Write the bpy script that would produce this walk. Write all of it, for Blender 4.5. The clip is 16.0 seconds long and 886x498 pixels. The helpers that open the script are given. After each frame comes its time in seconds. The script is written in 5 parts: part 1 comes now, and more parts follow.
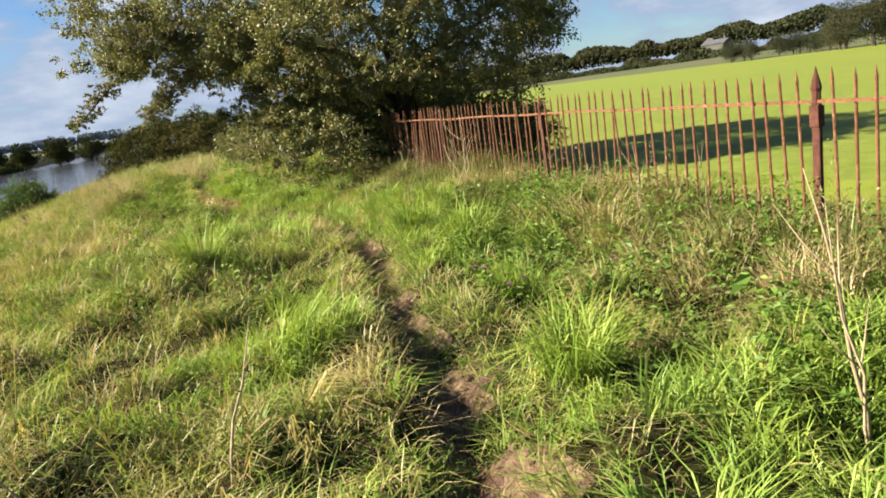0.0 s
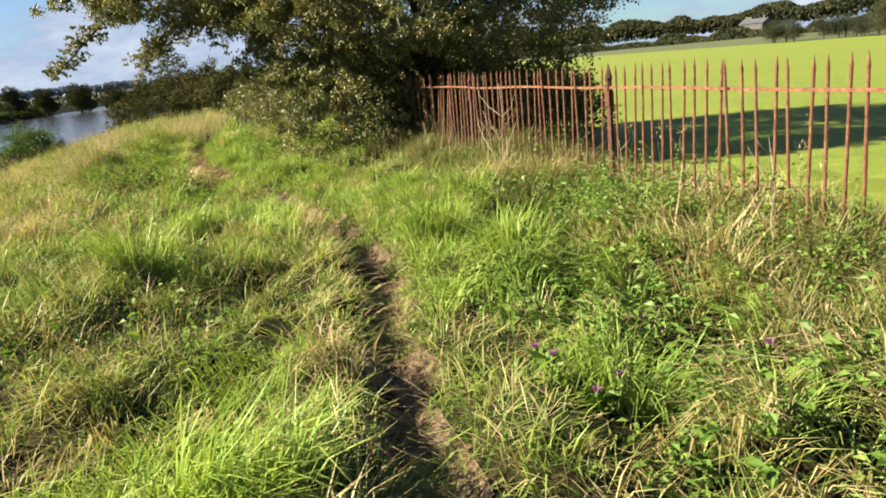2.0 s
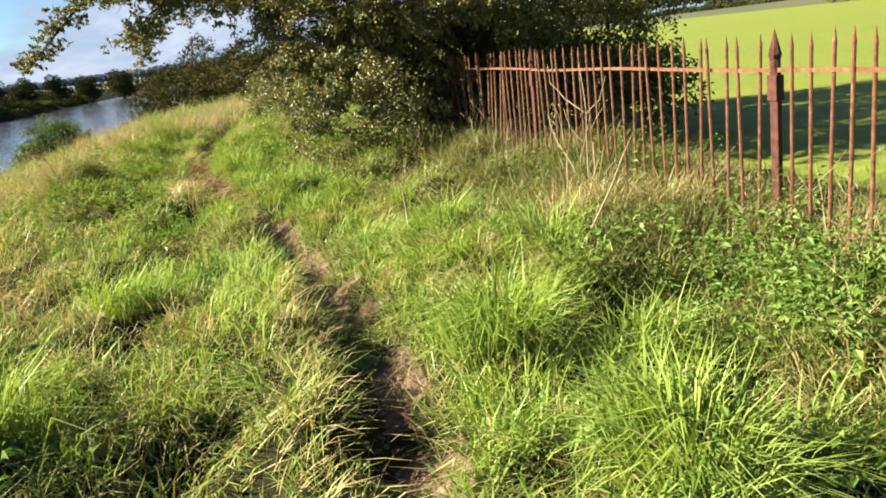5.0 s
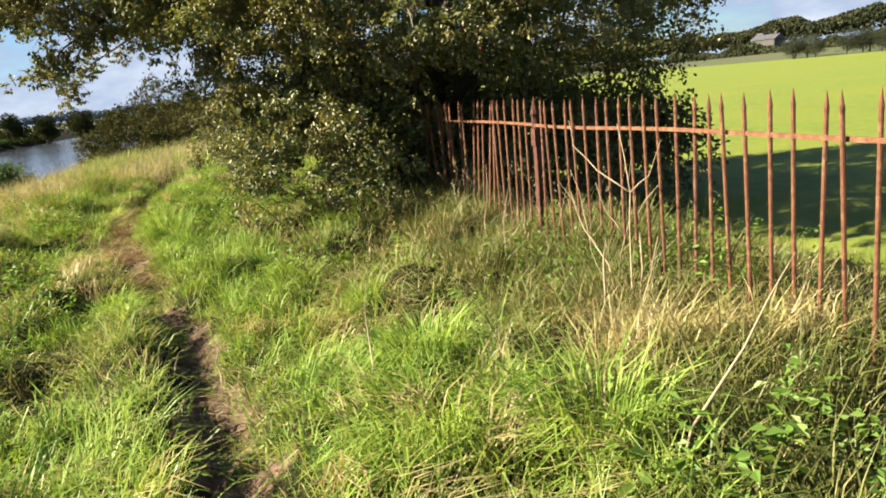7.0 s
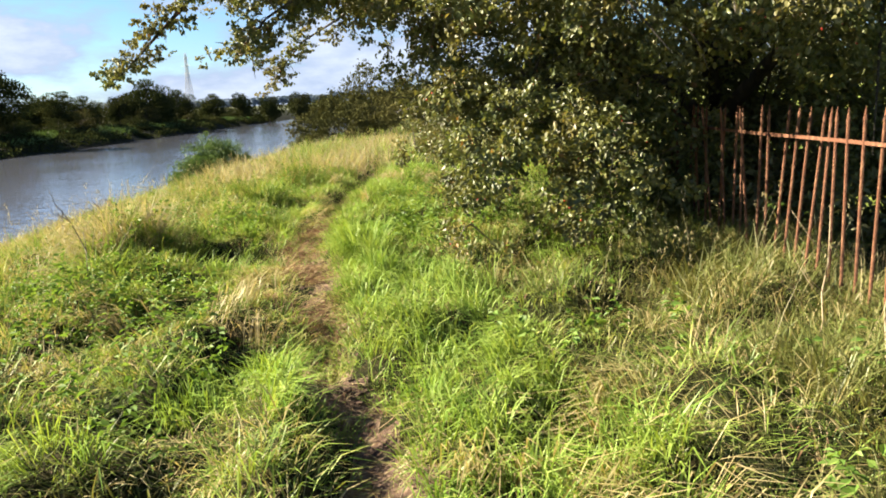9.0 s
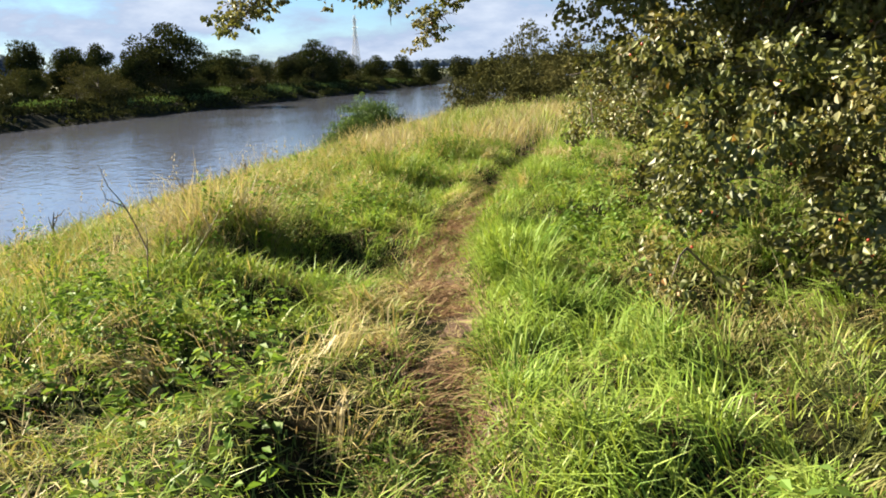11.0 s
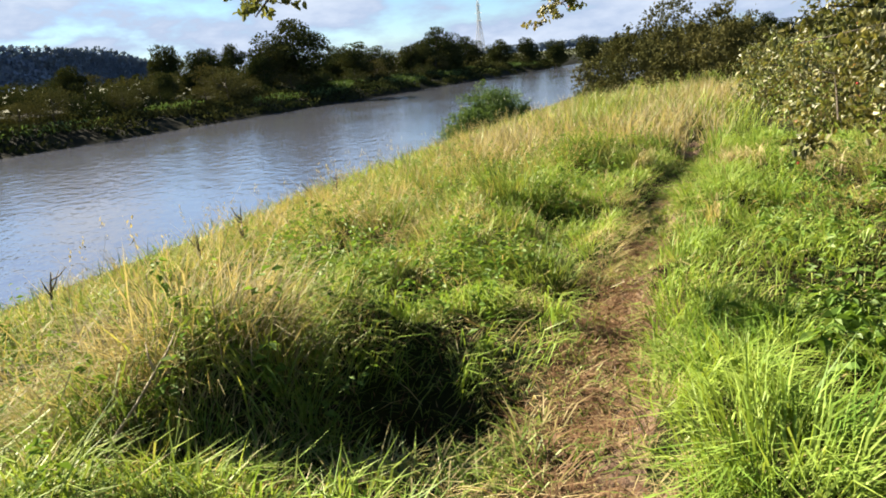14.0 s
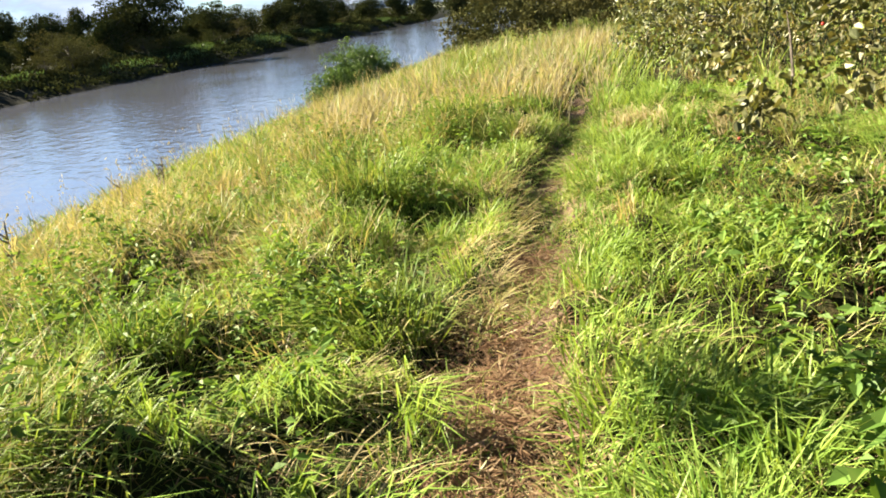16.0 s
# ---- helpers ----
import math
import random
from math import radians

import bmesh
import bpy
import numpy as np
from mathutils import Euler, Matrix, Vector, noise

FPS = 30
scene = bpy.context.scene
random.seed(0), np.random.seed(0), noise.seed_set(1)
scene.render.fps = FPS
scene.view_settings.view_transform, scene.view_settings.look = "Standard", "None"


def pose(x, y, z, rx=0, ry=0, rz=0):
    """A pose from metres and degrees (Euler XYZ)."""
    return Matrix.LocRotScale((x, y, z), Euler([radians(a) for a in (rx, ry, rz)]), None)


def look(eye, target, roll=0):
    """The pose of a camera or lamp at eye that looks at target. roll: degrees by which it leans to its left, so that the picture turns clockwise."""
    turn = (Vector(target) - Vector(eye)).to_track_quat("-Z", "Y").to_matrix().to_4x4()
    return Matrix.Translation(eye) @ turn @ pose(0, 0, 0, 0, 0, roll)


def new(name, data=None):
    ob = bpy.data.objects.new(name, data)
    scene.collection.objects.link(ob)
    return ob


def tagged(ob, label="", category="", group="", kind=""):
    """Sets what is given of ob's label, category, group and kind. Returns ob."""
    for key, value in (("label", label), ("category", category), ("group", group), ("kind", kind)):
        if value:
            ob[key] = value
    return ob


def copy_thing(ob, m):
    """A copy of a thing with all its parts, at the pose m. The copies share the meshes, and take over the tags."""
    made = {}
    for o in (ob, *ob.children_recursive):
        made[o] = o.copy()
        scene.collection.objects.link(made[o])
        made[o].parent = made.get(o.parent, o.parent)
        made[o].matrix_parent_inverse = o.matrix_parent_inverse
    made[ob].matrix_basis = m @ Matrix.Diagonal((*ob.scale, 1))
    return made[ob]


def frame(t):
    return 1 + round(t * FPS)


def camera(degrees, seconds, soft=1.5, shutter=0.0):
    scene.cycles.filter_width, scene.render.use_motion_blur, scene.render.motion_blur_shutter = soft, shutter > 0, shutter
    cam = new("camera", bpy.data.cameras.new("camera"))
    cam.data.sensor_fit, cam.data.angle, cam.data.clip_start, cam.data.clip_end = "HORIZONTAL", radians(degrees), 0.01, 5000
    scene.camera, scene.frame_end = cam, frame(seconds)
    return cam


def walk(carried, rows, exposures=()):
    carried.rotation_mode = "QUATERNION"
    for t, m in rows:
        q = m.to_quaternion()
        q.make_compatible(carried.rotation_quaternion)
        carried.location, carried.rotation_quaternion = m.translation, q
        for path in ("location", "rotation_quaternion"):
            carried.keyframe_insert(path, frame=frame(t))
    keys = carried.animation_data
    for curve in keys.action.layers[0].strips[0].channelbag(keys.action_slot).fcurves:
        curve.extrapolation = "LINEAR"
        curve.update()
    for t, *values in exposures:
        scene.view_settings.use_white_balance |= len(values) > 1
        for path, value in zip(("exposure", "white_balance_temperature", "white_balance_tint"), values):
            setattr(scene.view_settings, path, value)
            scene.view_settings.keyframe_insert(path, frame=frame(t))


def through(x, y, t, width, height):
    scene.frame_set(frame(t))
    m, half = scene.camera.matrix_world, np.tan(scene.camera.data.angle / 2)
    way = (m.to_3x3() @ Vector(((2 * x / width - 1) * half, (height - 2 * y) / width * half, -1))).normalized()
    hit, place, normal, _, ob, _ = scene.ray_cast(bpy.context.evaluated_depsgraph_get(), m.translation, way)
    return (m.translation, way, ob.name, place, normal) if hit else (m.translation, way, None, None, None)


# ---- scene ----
cam = camera(58.7, 16.0, soft=1.8)
METRES, EYE, TILT, LEAN, TURN = 17.0, 1.5, -2.2, 0.0, 26.1
ROWS = [
    (0.0, 0.0, 0.0, 0.0, -1.22, -8.86, 7.88),
    (0.5, 0.004, 0.0364, -0.0007, 2.52, -8.47, 6.39),
    (1.0, 0.0051, 0.07, 0.0027, 2.0, -9.99, 6.69),
    (1.5, -0.0028, 0.1046, 0.0046, 1.04, -11.05, 5.37),
    (2.0, -0.0031, 0.1392, 0.0026, 0.66, -11.01, 4.89),
    (2.5, -0.0019, 0.17, 0.0053, -0.55, -12.73, 5.51),
    (3.0, -0.007, 0.1993, 0.0064, 0.4, -16.15, 5.62),
    (3.5, -0.0051, 0.2314, 0.0041, 3.62, -16.71, 5.3),
    (4.0, -0.0033, 0.2554, 0.0064, 5.33, -15.35, 5.21),
    (4.5, -0.0084, 0.2829, 0.0104, 4.72, -13.71, 6.11),
    (7.0, -0.0253, 0.4367, 0.0164, 1.15, -9.53, 5.6),
    (7.5, -0.036, 0.4696, 0.0188, 0.91, -8.88, 4.87),
    (8.0, -0.0446, 0.5044, 0.0172, 4.22, -8.83, 4.49),
    (8.5, -0.0546, 0.5372, 0.0218, 9.53, -8.88, 4.1),
    (9.0, -0.0696, 0.5668, 0.0211, 15.52, -8.77, 2.19),
    (9.5, -0.0811, 0.5966, 0.0202, 21.86, -7.97, 2.07),
    (12.0, -0.1509, 0.7501, 0.0235, 28.58, -11.91, 1.18),
    (12.5, -0.1657, 0.7787, 0.0239, 32.24, -10.63, 3.57),
    (13.0, -0.18, 0.8052, 0.0264, 34.85, -10.94, 4.6),
    (13.5, -0.1974, 0.8239, 0.0283, 34.77, -11.84, 3.6),
    (14.0, -0.2079, 0.8467, 0.027, 35.8, -11.72, 3.22),
    (14.5, -0.2156, 0.8702, 0.0271, 35.94, -12.91, 3.13),
    (15.0, -0.2279, 0.8923, 0.0234, 33.63, -17.95, 1.0),
    (15.5, -0.241, 0.9158, 0.022, 32.81, -19.02, 2.41),
    (16.0, -0.2501, 0.9427, 0.0263, 26.69, -15.41, 5.27),
]
walk(cam, [(t, pose(0, 0, EYE, TILT, LEAN, TURN) @ pose(METRES * x, METRES * y, METRES * z, 90 + pitch, roll, yaw)) for t, x, y, z, yaw, pitch, roll in ROWS],
     exposures=[(0.0, 2.36), (3.0, 2.53), (4.5, 2.59), (7.0, 2.54), (9.0, 2.78), (12.5, 2.48), (14.0, 2.62), (15.0, 2.72), (16.0, 2.93)])

# ---- plan: s runs along the river bank, n to the right of it ----
US = (-0.655, 0.756)
UN = (0.756, 0.655)
S_TURN = math.degrees(math.atan2(US[1], US[0]))      # heading of the s axis
SUN_S, SUN_N, SUN_UP = 0.22, -0.975, 30.0              # towards the sun, and its height in degrees

# ---- light ----
sun_x = SUN_S * US[0] + SUN_N * UN[0]
sun_y = SUN_S * US[1] + SUN_N * UN[1]
sun_flat = math.hypot(sun_x, sun_y)
sun_dir = Vector((sun_x / sun_flat * math.cos(radians(SUN_UP)), sun_y / sun_flat * math.cos(radians(SUN_UP)), math.sin(radians(SUN_UP))))
sun_data = bpy.data.lights.new("sun", "SUN")
sun_data.energy, sun_data.angle, sun_data.color = 5.0, radians(0.53), (1.0, 0.88, 0.68)
sun = new("sun", sun_data)
sun.matrix_world = look((0, 0, 30), Vector((0, 0, 30)) - sun_dir)

world = bpy.data.worlds.new("sky")
scene.world = world
world.use_nodes = True
wt = world.node_tree
wt.nodes.clear()
w_out = wt.nodes.new("ShaderNodeOutputWorld")
w_bg = wt.nodes.new("ShaderNodeBackground")
w_sky = wt.nodes.new("ShaderNodeTexSky")
w_sky.sky_type, w_sky.sun_disc = "NISHITA", False
w_sky.sun_elevation, w_sky.sun_rotation = radians(SUN_UP), math.atan2(sun_x, sun_y)
w_sky.air_density, w_sky.dust_density, w_sky.ozone_density = 1.0, 0.15, 2.5
w_co = wt.nodes.new("ShaderNodeTexCoord")
w_map = wt.nodes.new("ShaderNodeMapping")
w_map.inputs["Scale"].default_value = (1.6, 1.6, 4.4)
w_noise = wt.nodes.new("ShaderNodeTexNoise")
w_noise.inputs["Scale"].default_value, w_noise.inputs["Detail"].default_value, w_noise.inputs["Roughness"].default_value = 3.2, 7.0, 0.58
w_ramp = wt.nodes.new("ShaderNodeValToRGB")
w_ramp.color_ramp.elements[0].position, w_ramp.color_ramp.elements[1].position = 0.47, 0.60
w_tone = wt.nodes.new("ShaderNodeValToRGB")
w_tone.color_ramp.elements[0].position, w_tone.color_ramp.elements[1].position = 0.5, 0.75
w_tone.color_ramp.elements[0].color, w_tone.color_ramp.elements[1].color = (3.7, 4.6, 6.3, 1), (7.3, 7.9, 8.8, 1)
w_mix = wt.nodes.new("ShaderNodeMix")
w_mix.data_type = "RGBA"
wt.links.new(w_co.outputs["Generated"], w_map.inputs["Vector"])
wt.links.new(w_map.outputs["Vector"], w_noise.inputs["Vector"])
w_xyz = wt.nodes.new("ShaderNodeSeparateXYZ")
w_low = wt.nodes.new("ShaderNodeMapRange")
w_low.inputs["From Min"].default_value, w_low.inputs["From Max"].default_value = 0.0, 0.3
w_low.inputs["To Min"].default_value, w_low.inputs["To Max"].default_value = 0.10, -0.04
w_add = wt.nodes.new("ShaderNodeMath")
wt.links.new(w_co.outputs["Generated"], w_xyz.inputs[0])
wt.links.new(w_xyz.outputs["Z"], w_low.inputs["Value"])
wt.links.new(w_noise.outputs["Fac"], w_add.inputs[0])
wt.links.new(w_low.outputs["Result"], w_add.inputs[1])
wt.links.new(w_add.outputs[0], w_ramp.inputs["Fac"])
wt.links.new(w_noise.outputs["Fac"], w_tone.inputs["Fac"])
wt.links.new(w_ramp.outputs["Color"], w_mix.inputs[0])
w_tint = wt.nodes.new("ShaderNodeMix")
w_tint.data_type, w_tint.blend_type = "RGBA", "MULTIPLY"
w_tint.inputs[0].default_value = 1.0
w_tint.inputs[7].default_value = (0.74, 0.95, 1.22, 1)
wt.links.new(w_sky.outputs["Color"], w_tint.inputs[6])
wt.links.new(w_tint.outputs[2], w_mix.inputs[6])
wt.links.new(w_tone.outputs["Color"], w_mix.inputs[7])
wt.links.new(w_mix.outputs[2], w_bg.inputs["Color"])
w_bg.inputs["Strength"].default_value = 0.0215
wt.links.new(w_bg.outputs["Background"], w_out.inputs["Surface"])

# ---- materials ----


def tree_of(name):
    m = bpy.data.materials.new(name)
    m.use_nodes = True
    m.node_tree.nodes.clear()
    return m, m.node_tree.nodes, m.node_tree.links


def ramp_node(nodes, stops):
    r = nodes.new("ShaderNodeValToRGB")
    els = r.color_ramp.elements
    while len(els) < len(stops):
        els.new(0.5)
    for e, (p, c) in zip(els, stops):
        e.position, e.color = p, (*c, 1)
    return r


def noise_node(nodes, links, scale, detail=4.0, rough=0.55, stretch=None):
    g = nodes.new("ShaderNodeNewGeometry")
    out = g.outputs["Position"]
    if stretch:
        mp = nodes.new("ShaderNodeMapping")
        mp.inputs["Rotation"].default_value = (0, 0, radians(stretch[3]))
        mp.inputs["Scale"].default_value = stretch[:3]
        links.new(out, mp.inputs["Vector"])
        out = mp.outputs["Vector"]
    n = nodes.new("ShaderNodeTexNoise")
    n.inputs["Scale"].default_value, n.inputs["Detail"].default_value, n.inputs["Roughness"].default_value = scale, detail, rough
    links.new(out, n.inputs["Vector"])
    return n


def mix_node(nodes, links, fac, a, b, mode="MIX"):
    m = nodes.new("ShaderNodeMix")
    m.data_type, m.blend_type = "RGBA", mode
    for sock, v in ((m.inputs[0], fac), (m.inputs[6], a), (m.inputs[7], b)):
        if isinstance(v, (int, float)):
            sock.default_value = v
        elif isinstance(v, tuple):
            sock.default_value = (*v, 1)
        else:
            links.new(v, sock)
    return m.outputs[2]


def leafy(name, stops, patch, patch_scale, patch_amount=0.5, through=0.26, gloss=0.10, rough=0.45):
    """Blades and leaves: colour by island, patches by place, light shining through."""
    m, nodes, links = tree_of(name)
    g = nodes.new("ShaderNodeNewGeometry")
    r = ramp_node(nodes, stops)
    tone = noise_node(nodes, links, patch_scale * 2.4, 2.0)
    spread = nodes.new("ShaderNodeMapRange")
    spread.inputs["From Min"].default_value, spread.inputs["From Max"].default_value = 0.32, 0.68
    links.new(tone.outputs["Fac"], spread.inputs["Value"])
    both = nodes.new("ShaderNodeMix")
    both.inputs[0].default_value = 0.5
    links.new(g.outputs["Random Per Island"], both.inputs[2])
    links.new(spread.outputs["Result"], both.inputs[3])
    links.new(both.outputs[0], r.inputs["Fac"])
    n = noise_node(nodes, links, patch_scale, 3.0)
    pr = ramp_node(nodes, [(0.42, (0, 0, 0)), (0.62, (patch_amount,) * 3)])
    links.new(n.outputs["Fac"], pr.inputs["Fac"])
    col = mix_node(nodes, links, pr.outputs["Color"], r.outputs["Color"], patch)
    d = nodes.new("ShaderNodeBsdfDiffuse")
    tr = nodes.new("ShaderNodeBsdfTranslucent")
    gl = nodes.new("ShaderNodeBsdfGlossy")
    gl.inputs["Roughness"].default_value = rough
    gl.inputs["Color"].default_value = (0.9, 0.9, 0.85, 1)
    warm = mix_node(nodes, links, 1.0, col, (1.35, 1.25, 0.7), "MULTIPLY")
    links.new(col, d.inputs["Color"])
    links.new(warm, tr.inputs["Color"])
    mx = nodes.new("ShaderNodeMixShader")
    mx.inputs[0].default_value = through
    links.new(d.outputs[0], mx.inputs[1])
    links.new(tr.outputs[0], mx.inputs[2])
    m2 = nodes.new("ShaderNodeMixShader")
    m2.inputs[0].default_value = gloss * 0.16
    links.new(mx.outputs[0], m2.inputs[1])
    links.new(gl.outputs[0], m2.inputs[2])
    o = nodes.new("ShaderNodeOutputMaterial")
    links.new(m2.outputs[0], o.inputs["Surface"])
    return m


def solid(name, stops, scale, detail=5.0, rough=0.85, bump=0.3, bump_scale=None, metal=0.0, second=None, second_scale=1.0, stretch=None, spec=0.3):
    """Opaque surfaces: noise colour at two scales and a fine relief."""
    m, nodes, links = tree_of(name)
    b = nodes.new("ShaderNodeBsdfPrincipled")
    n = noise_node(nodes, links, scale, detail, 0.6, stretch)
    r = ramp_node(nodes, stops)
    links.new(n.outputs["Fac"], r.inputs["Fac"])
    col = r.outputs["Color"]
    if second:
        n2 = noise_node(nodes, links, second_scale, 4.0)
        r2 = ramp_node(nodes, [(0.45, (0, 0, 0)), (0.62, (0.8, 0.8, 0.8))])
        links.new(n2.outputs["Fac"], r2.inputs["Fac"])
        col = mix_node(nodes, links, r2.outputs["Color"], col, second)
    links.new(col, b.inputs["Base Color"])
    b.inputs["Roughness"].default_value, b.inputs["Metallic"].default_value = rough, metal
    b.inputs["Specular IOR Level"].default_value = spec
    if bump:
        nb = noise_node(nodes, links, bump_scale or scale * 3, 6.0, 0.65)
        bp = nodes.new("ShaderNodeBump")
        bp.inputs["Strength"].default_value, bp.inputs["Distance"].default_value = bump, 0.05
        links.new(nb.outputs["Fac"], bp.inputs["Height"])
        links.new(bp.outputs["Normal"], b.inputs["Normal"])
    o = nodes.new("ShaderNodeOutputMaterial")
    links.new(b.outputs[0], o.inputs["Surface"])
    return m


# soil and roots, with shade deep between the clumps put into the dark tones
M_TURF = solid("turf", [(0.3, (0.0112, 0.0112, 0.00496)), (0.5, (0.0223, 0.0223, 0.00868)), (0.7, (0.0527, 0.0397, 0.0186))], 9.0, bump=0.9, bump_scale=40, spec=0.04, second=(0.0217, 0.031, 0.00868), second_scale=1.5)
M_DIRT = solid("trodden_earth", [(0.34, (0.05, 0.03, 0.02)), (0.48, (0.14, 0.085, 0.052)), (0.68, (0.31, 0.215, 0.13))], 11.0, bump=1.0, bump_scale=45, second=(0.0723, 0.0382, 0.0238), second_scale=3.0)
M_FIELD = solid("pasture", [(0.3, (0.0744, 0.105, 0.00738)), (0.7, (0.135, 0.173, 0.0135))], 3.0, bump=0.6, bump_scale=25, second=(0.124, 0.147, 0.0111), second_scale=0.16)
M_FAR = solid("rough_meadow", [(0.3, (0.0372, 0.0558, 0.0136)), (0.7, (0.062, 0.0713, 0.0248))], 0.6, bump=0.6, bump_scale=4, second=(0.0744, 0.0682, 0.031), second_scale=0.05)
# river mud; tree shade on the far bank is put into its dark colour
M_SHADED_MUD = solid("shaded_river_mud", [(0.3, (0.00441, 0.00536, 0.00252)), (0.7, (0.0101, 0.0113, 0.00504))], 2.0, bump=0.8, rough=0.95, spec=0.05, second=(0.00693, 0.0107, 0.00347), second_scale=0.35)
M_RUST = solid("rusty_iron", [(0.3, (0.0551, 0.022, 0.011)), (0.52, (0.141, 0.06, 0.0281)), (0.75, (0.233, 0.122, 0.0612))], 22.0, bump=0.5, bump_scale=120, rough=0.8, second=(0.116, 0.0428, 0.0195), second_scale=6.0)
M_POST = solid("dark_rust", [(0.3, (0.0314, 0.0108, 0.00787)), (0.55, (0.0789, 0.0271, 0.0167)), (0.8, (0.126, 0.05, 0.0295))], 14.0, bump=0.6, bump_scale=80, rough=0.85)
M_BARK = solid("bark", [(0.3, (0.0186, 0.0149, 0.0112)), (0.7, (0.0744, 0.062, 0.0465))], 12.0, bump=1.0, bump_scale=30, rough=0.9, stretch=(1, 1, 0.25, 0))
M_STRAW = solid("dry_stalk", [(0.3, (0.156, 0.114, 0.06)), (0.7, (0.3, 0.246, 0.156))], 15.0, bump=0.2, rough=0.7)
M_TWIG = solid("dead_twig", [(0.3, (0.062, 0.0496, 0.0372)), (0.7, (0.161, 0.136, 0.105))], 20.0, bump=0.3, rough=0.85)
M_STEEL = solid("galvanised_steel", [(0.3, (0.18, 0.186, 0.198)), (0.7, (0.252, 0.258, 0.27))], 0.5, bump=0, rough=0.6, metal=0.3)
M_STONE = solid("grey_stone", [(0.3, (0.0409, 0.0391, 0.0353)), (0.7, (0.0708, 0.0672, 0.0595))], 0.4, bump=0.2, rough=0.9)
M_SLATE = solid("slate", [(0.3, (0.0372, 0.0403, 0.0465)), (0.7, (0.0744, 0.0775, 0.0868))], 1.0, bump=0.2, rough=0.6)
M_BERRY = solid("berry", [(0.3, (0.28, 0.016, 0.012)), (0.7, (0.4, 0.048, 0.016))], 20.0, bump=0, rough=0.35, spec=0.5)
M_PETAL = solid("purple_petal", [(0.3, (0.149, 0.0372, 0.118)), (0.7, (0.236, 0.0806, 0.186))], 60.0, bump=0.2, rough=0.7)

M_GREEN = leafy("green_blade", [(0.0, (0.0442, 0.0911, 0.0155)), (0.3, (0.112, 0.178, 0.029)), (0.65, (0.221, 0.276, 0.058)), (0.9, (0.322, 0.318, 0.0967)), (1.0, (0.449, 0.372, 0.212))], (0.0804, 0.129, 0.0233), 2.6, 0.75)
M_LUSH = leafy("lush_blade", [(0.0, (0.0654, 0.142, 0.0179)), (0.5, (0.148, 0.234, 0.0402)), (1.0, (0.261, 0.32, 0.0837))], (0.217, 0.283, 0.0468), 1.7, 0.5, through=0.28, gloss=0.08)
M_DRY = leafy("dry_blade", [(0.0, (0.135, 0.1, 0.045)), (0.4, (0.29, 0.235, 0.115)), (0.8, (0.40, 0.335, 0.185)), (1.0, (0.20, 0.20, 0.05))], (0.19, 0.19, 0.05), 1.6, 0.65, through=0.28, gloss=0.12)
M_LITTER = leafy("dead_litter", [(0.0, (0.062, 0.0341, 0.0186)), (0.5, (0.136, 0.0806, 0.0446)), (0.85, (0.26, 0.192, 0.108)), (1.0, (0.372, 0.298, 0.174))], (0.124, 0.0713, 0.0403), 6.0, 0.5, through=0.2, gloss=0.08)
M_SEED = leafy("seed_head", [(0.0, (0.174, 0.149, 0.0806)), (1.0, (0.322, 0.285, 0.186))], (0.186, 0.174, 0.0806), 0.8, 0.5, through=0.35, gloss=0.05)
M_WEED = leafy("weed_leaf", [(0.0, (0.0424, 0.0893, 0.0155)), (0.6, (0.099, 0.172, 0.029)), (1.0, (0.184, 0.246, 0.0581))], (0.099, 0.163, 0.029), 2.0, 0.5, through=0.35, gloss=0.08, rough=0.5)
M_NETTLE = leafy("nettle_leaf", [(0.0, (0.035, 0.07, 0.014)), (0.6, (0.08, 0.14, 0.024)), (1.0, (0.15, 0.20, 0.04))], (0.07, 0.12, 0.026), 2.0, 0.5, through=0.24, gloss=0.04, rough=0.5)
M_OLIVE = leafy("olive_blade", [(0.0, (0.05, 0.062, 0.016)), (0.4, (0.10, 0.112, 0.03)), (0.75, (0.17, 0.155, 0.058)), (1.0, (0.28, 0.22, 0.105))], (0.075, 0.095, 0.024), 2.2, 0.6, through=0.22, gloss=0.1)
M_HAW = leafy("hawthorn_leaf", [(0.0, (0.0217, 0.0326, 0.0109)), (0.35, (0.0561, 0.0742, 0.0217)), (0.75, (0.149, 0.162, 0.0561)), (0.9, (0.19, 0.158, 0.0524)), (1.0, (0.217, 0.09, 0.0271))], (0.113, 0.0796, 0.0271), 1.3, 0.45, through=0.25, gloss=0.2, rough=0.48)
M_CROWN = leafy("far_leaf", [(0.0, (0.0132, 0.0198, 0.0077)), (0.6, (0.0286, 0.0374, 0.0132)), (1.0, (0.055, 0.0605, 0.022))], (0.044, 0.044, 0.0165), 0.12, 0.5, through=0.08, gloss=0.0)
# leaves beyond the pasture, greyed: the haze is part of their colour
M_HAZY_HILL = leafy("hazy_hill_leaf", [(0.0, (0.022, 0.0308, 0.0198)), (0.6, (0.0385, 0.0468, 0.0264)), (1.0, (0.0605, 0.0633, 0.0341))], (0.0523, 0.0495, 0.0303), 0.05, 0.5, through=0.35, gloss=0.0)
M_AUTUMN = leafy("far_leaf_turning", [(0.0, (0.0315, 0.035, 0.014)), (0.6, (0.0595, 0.0616, 0.0231)), (1.0, (0.098, 0.084, 0.0336))], (0.07, 0.0665, 0.0245), 0.2, 0.5, through=0.08, gloss=0.0)
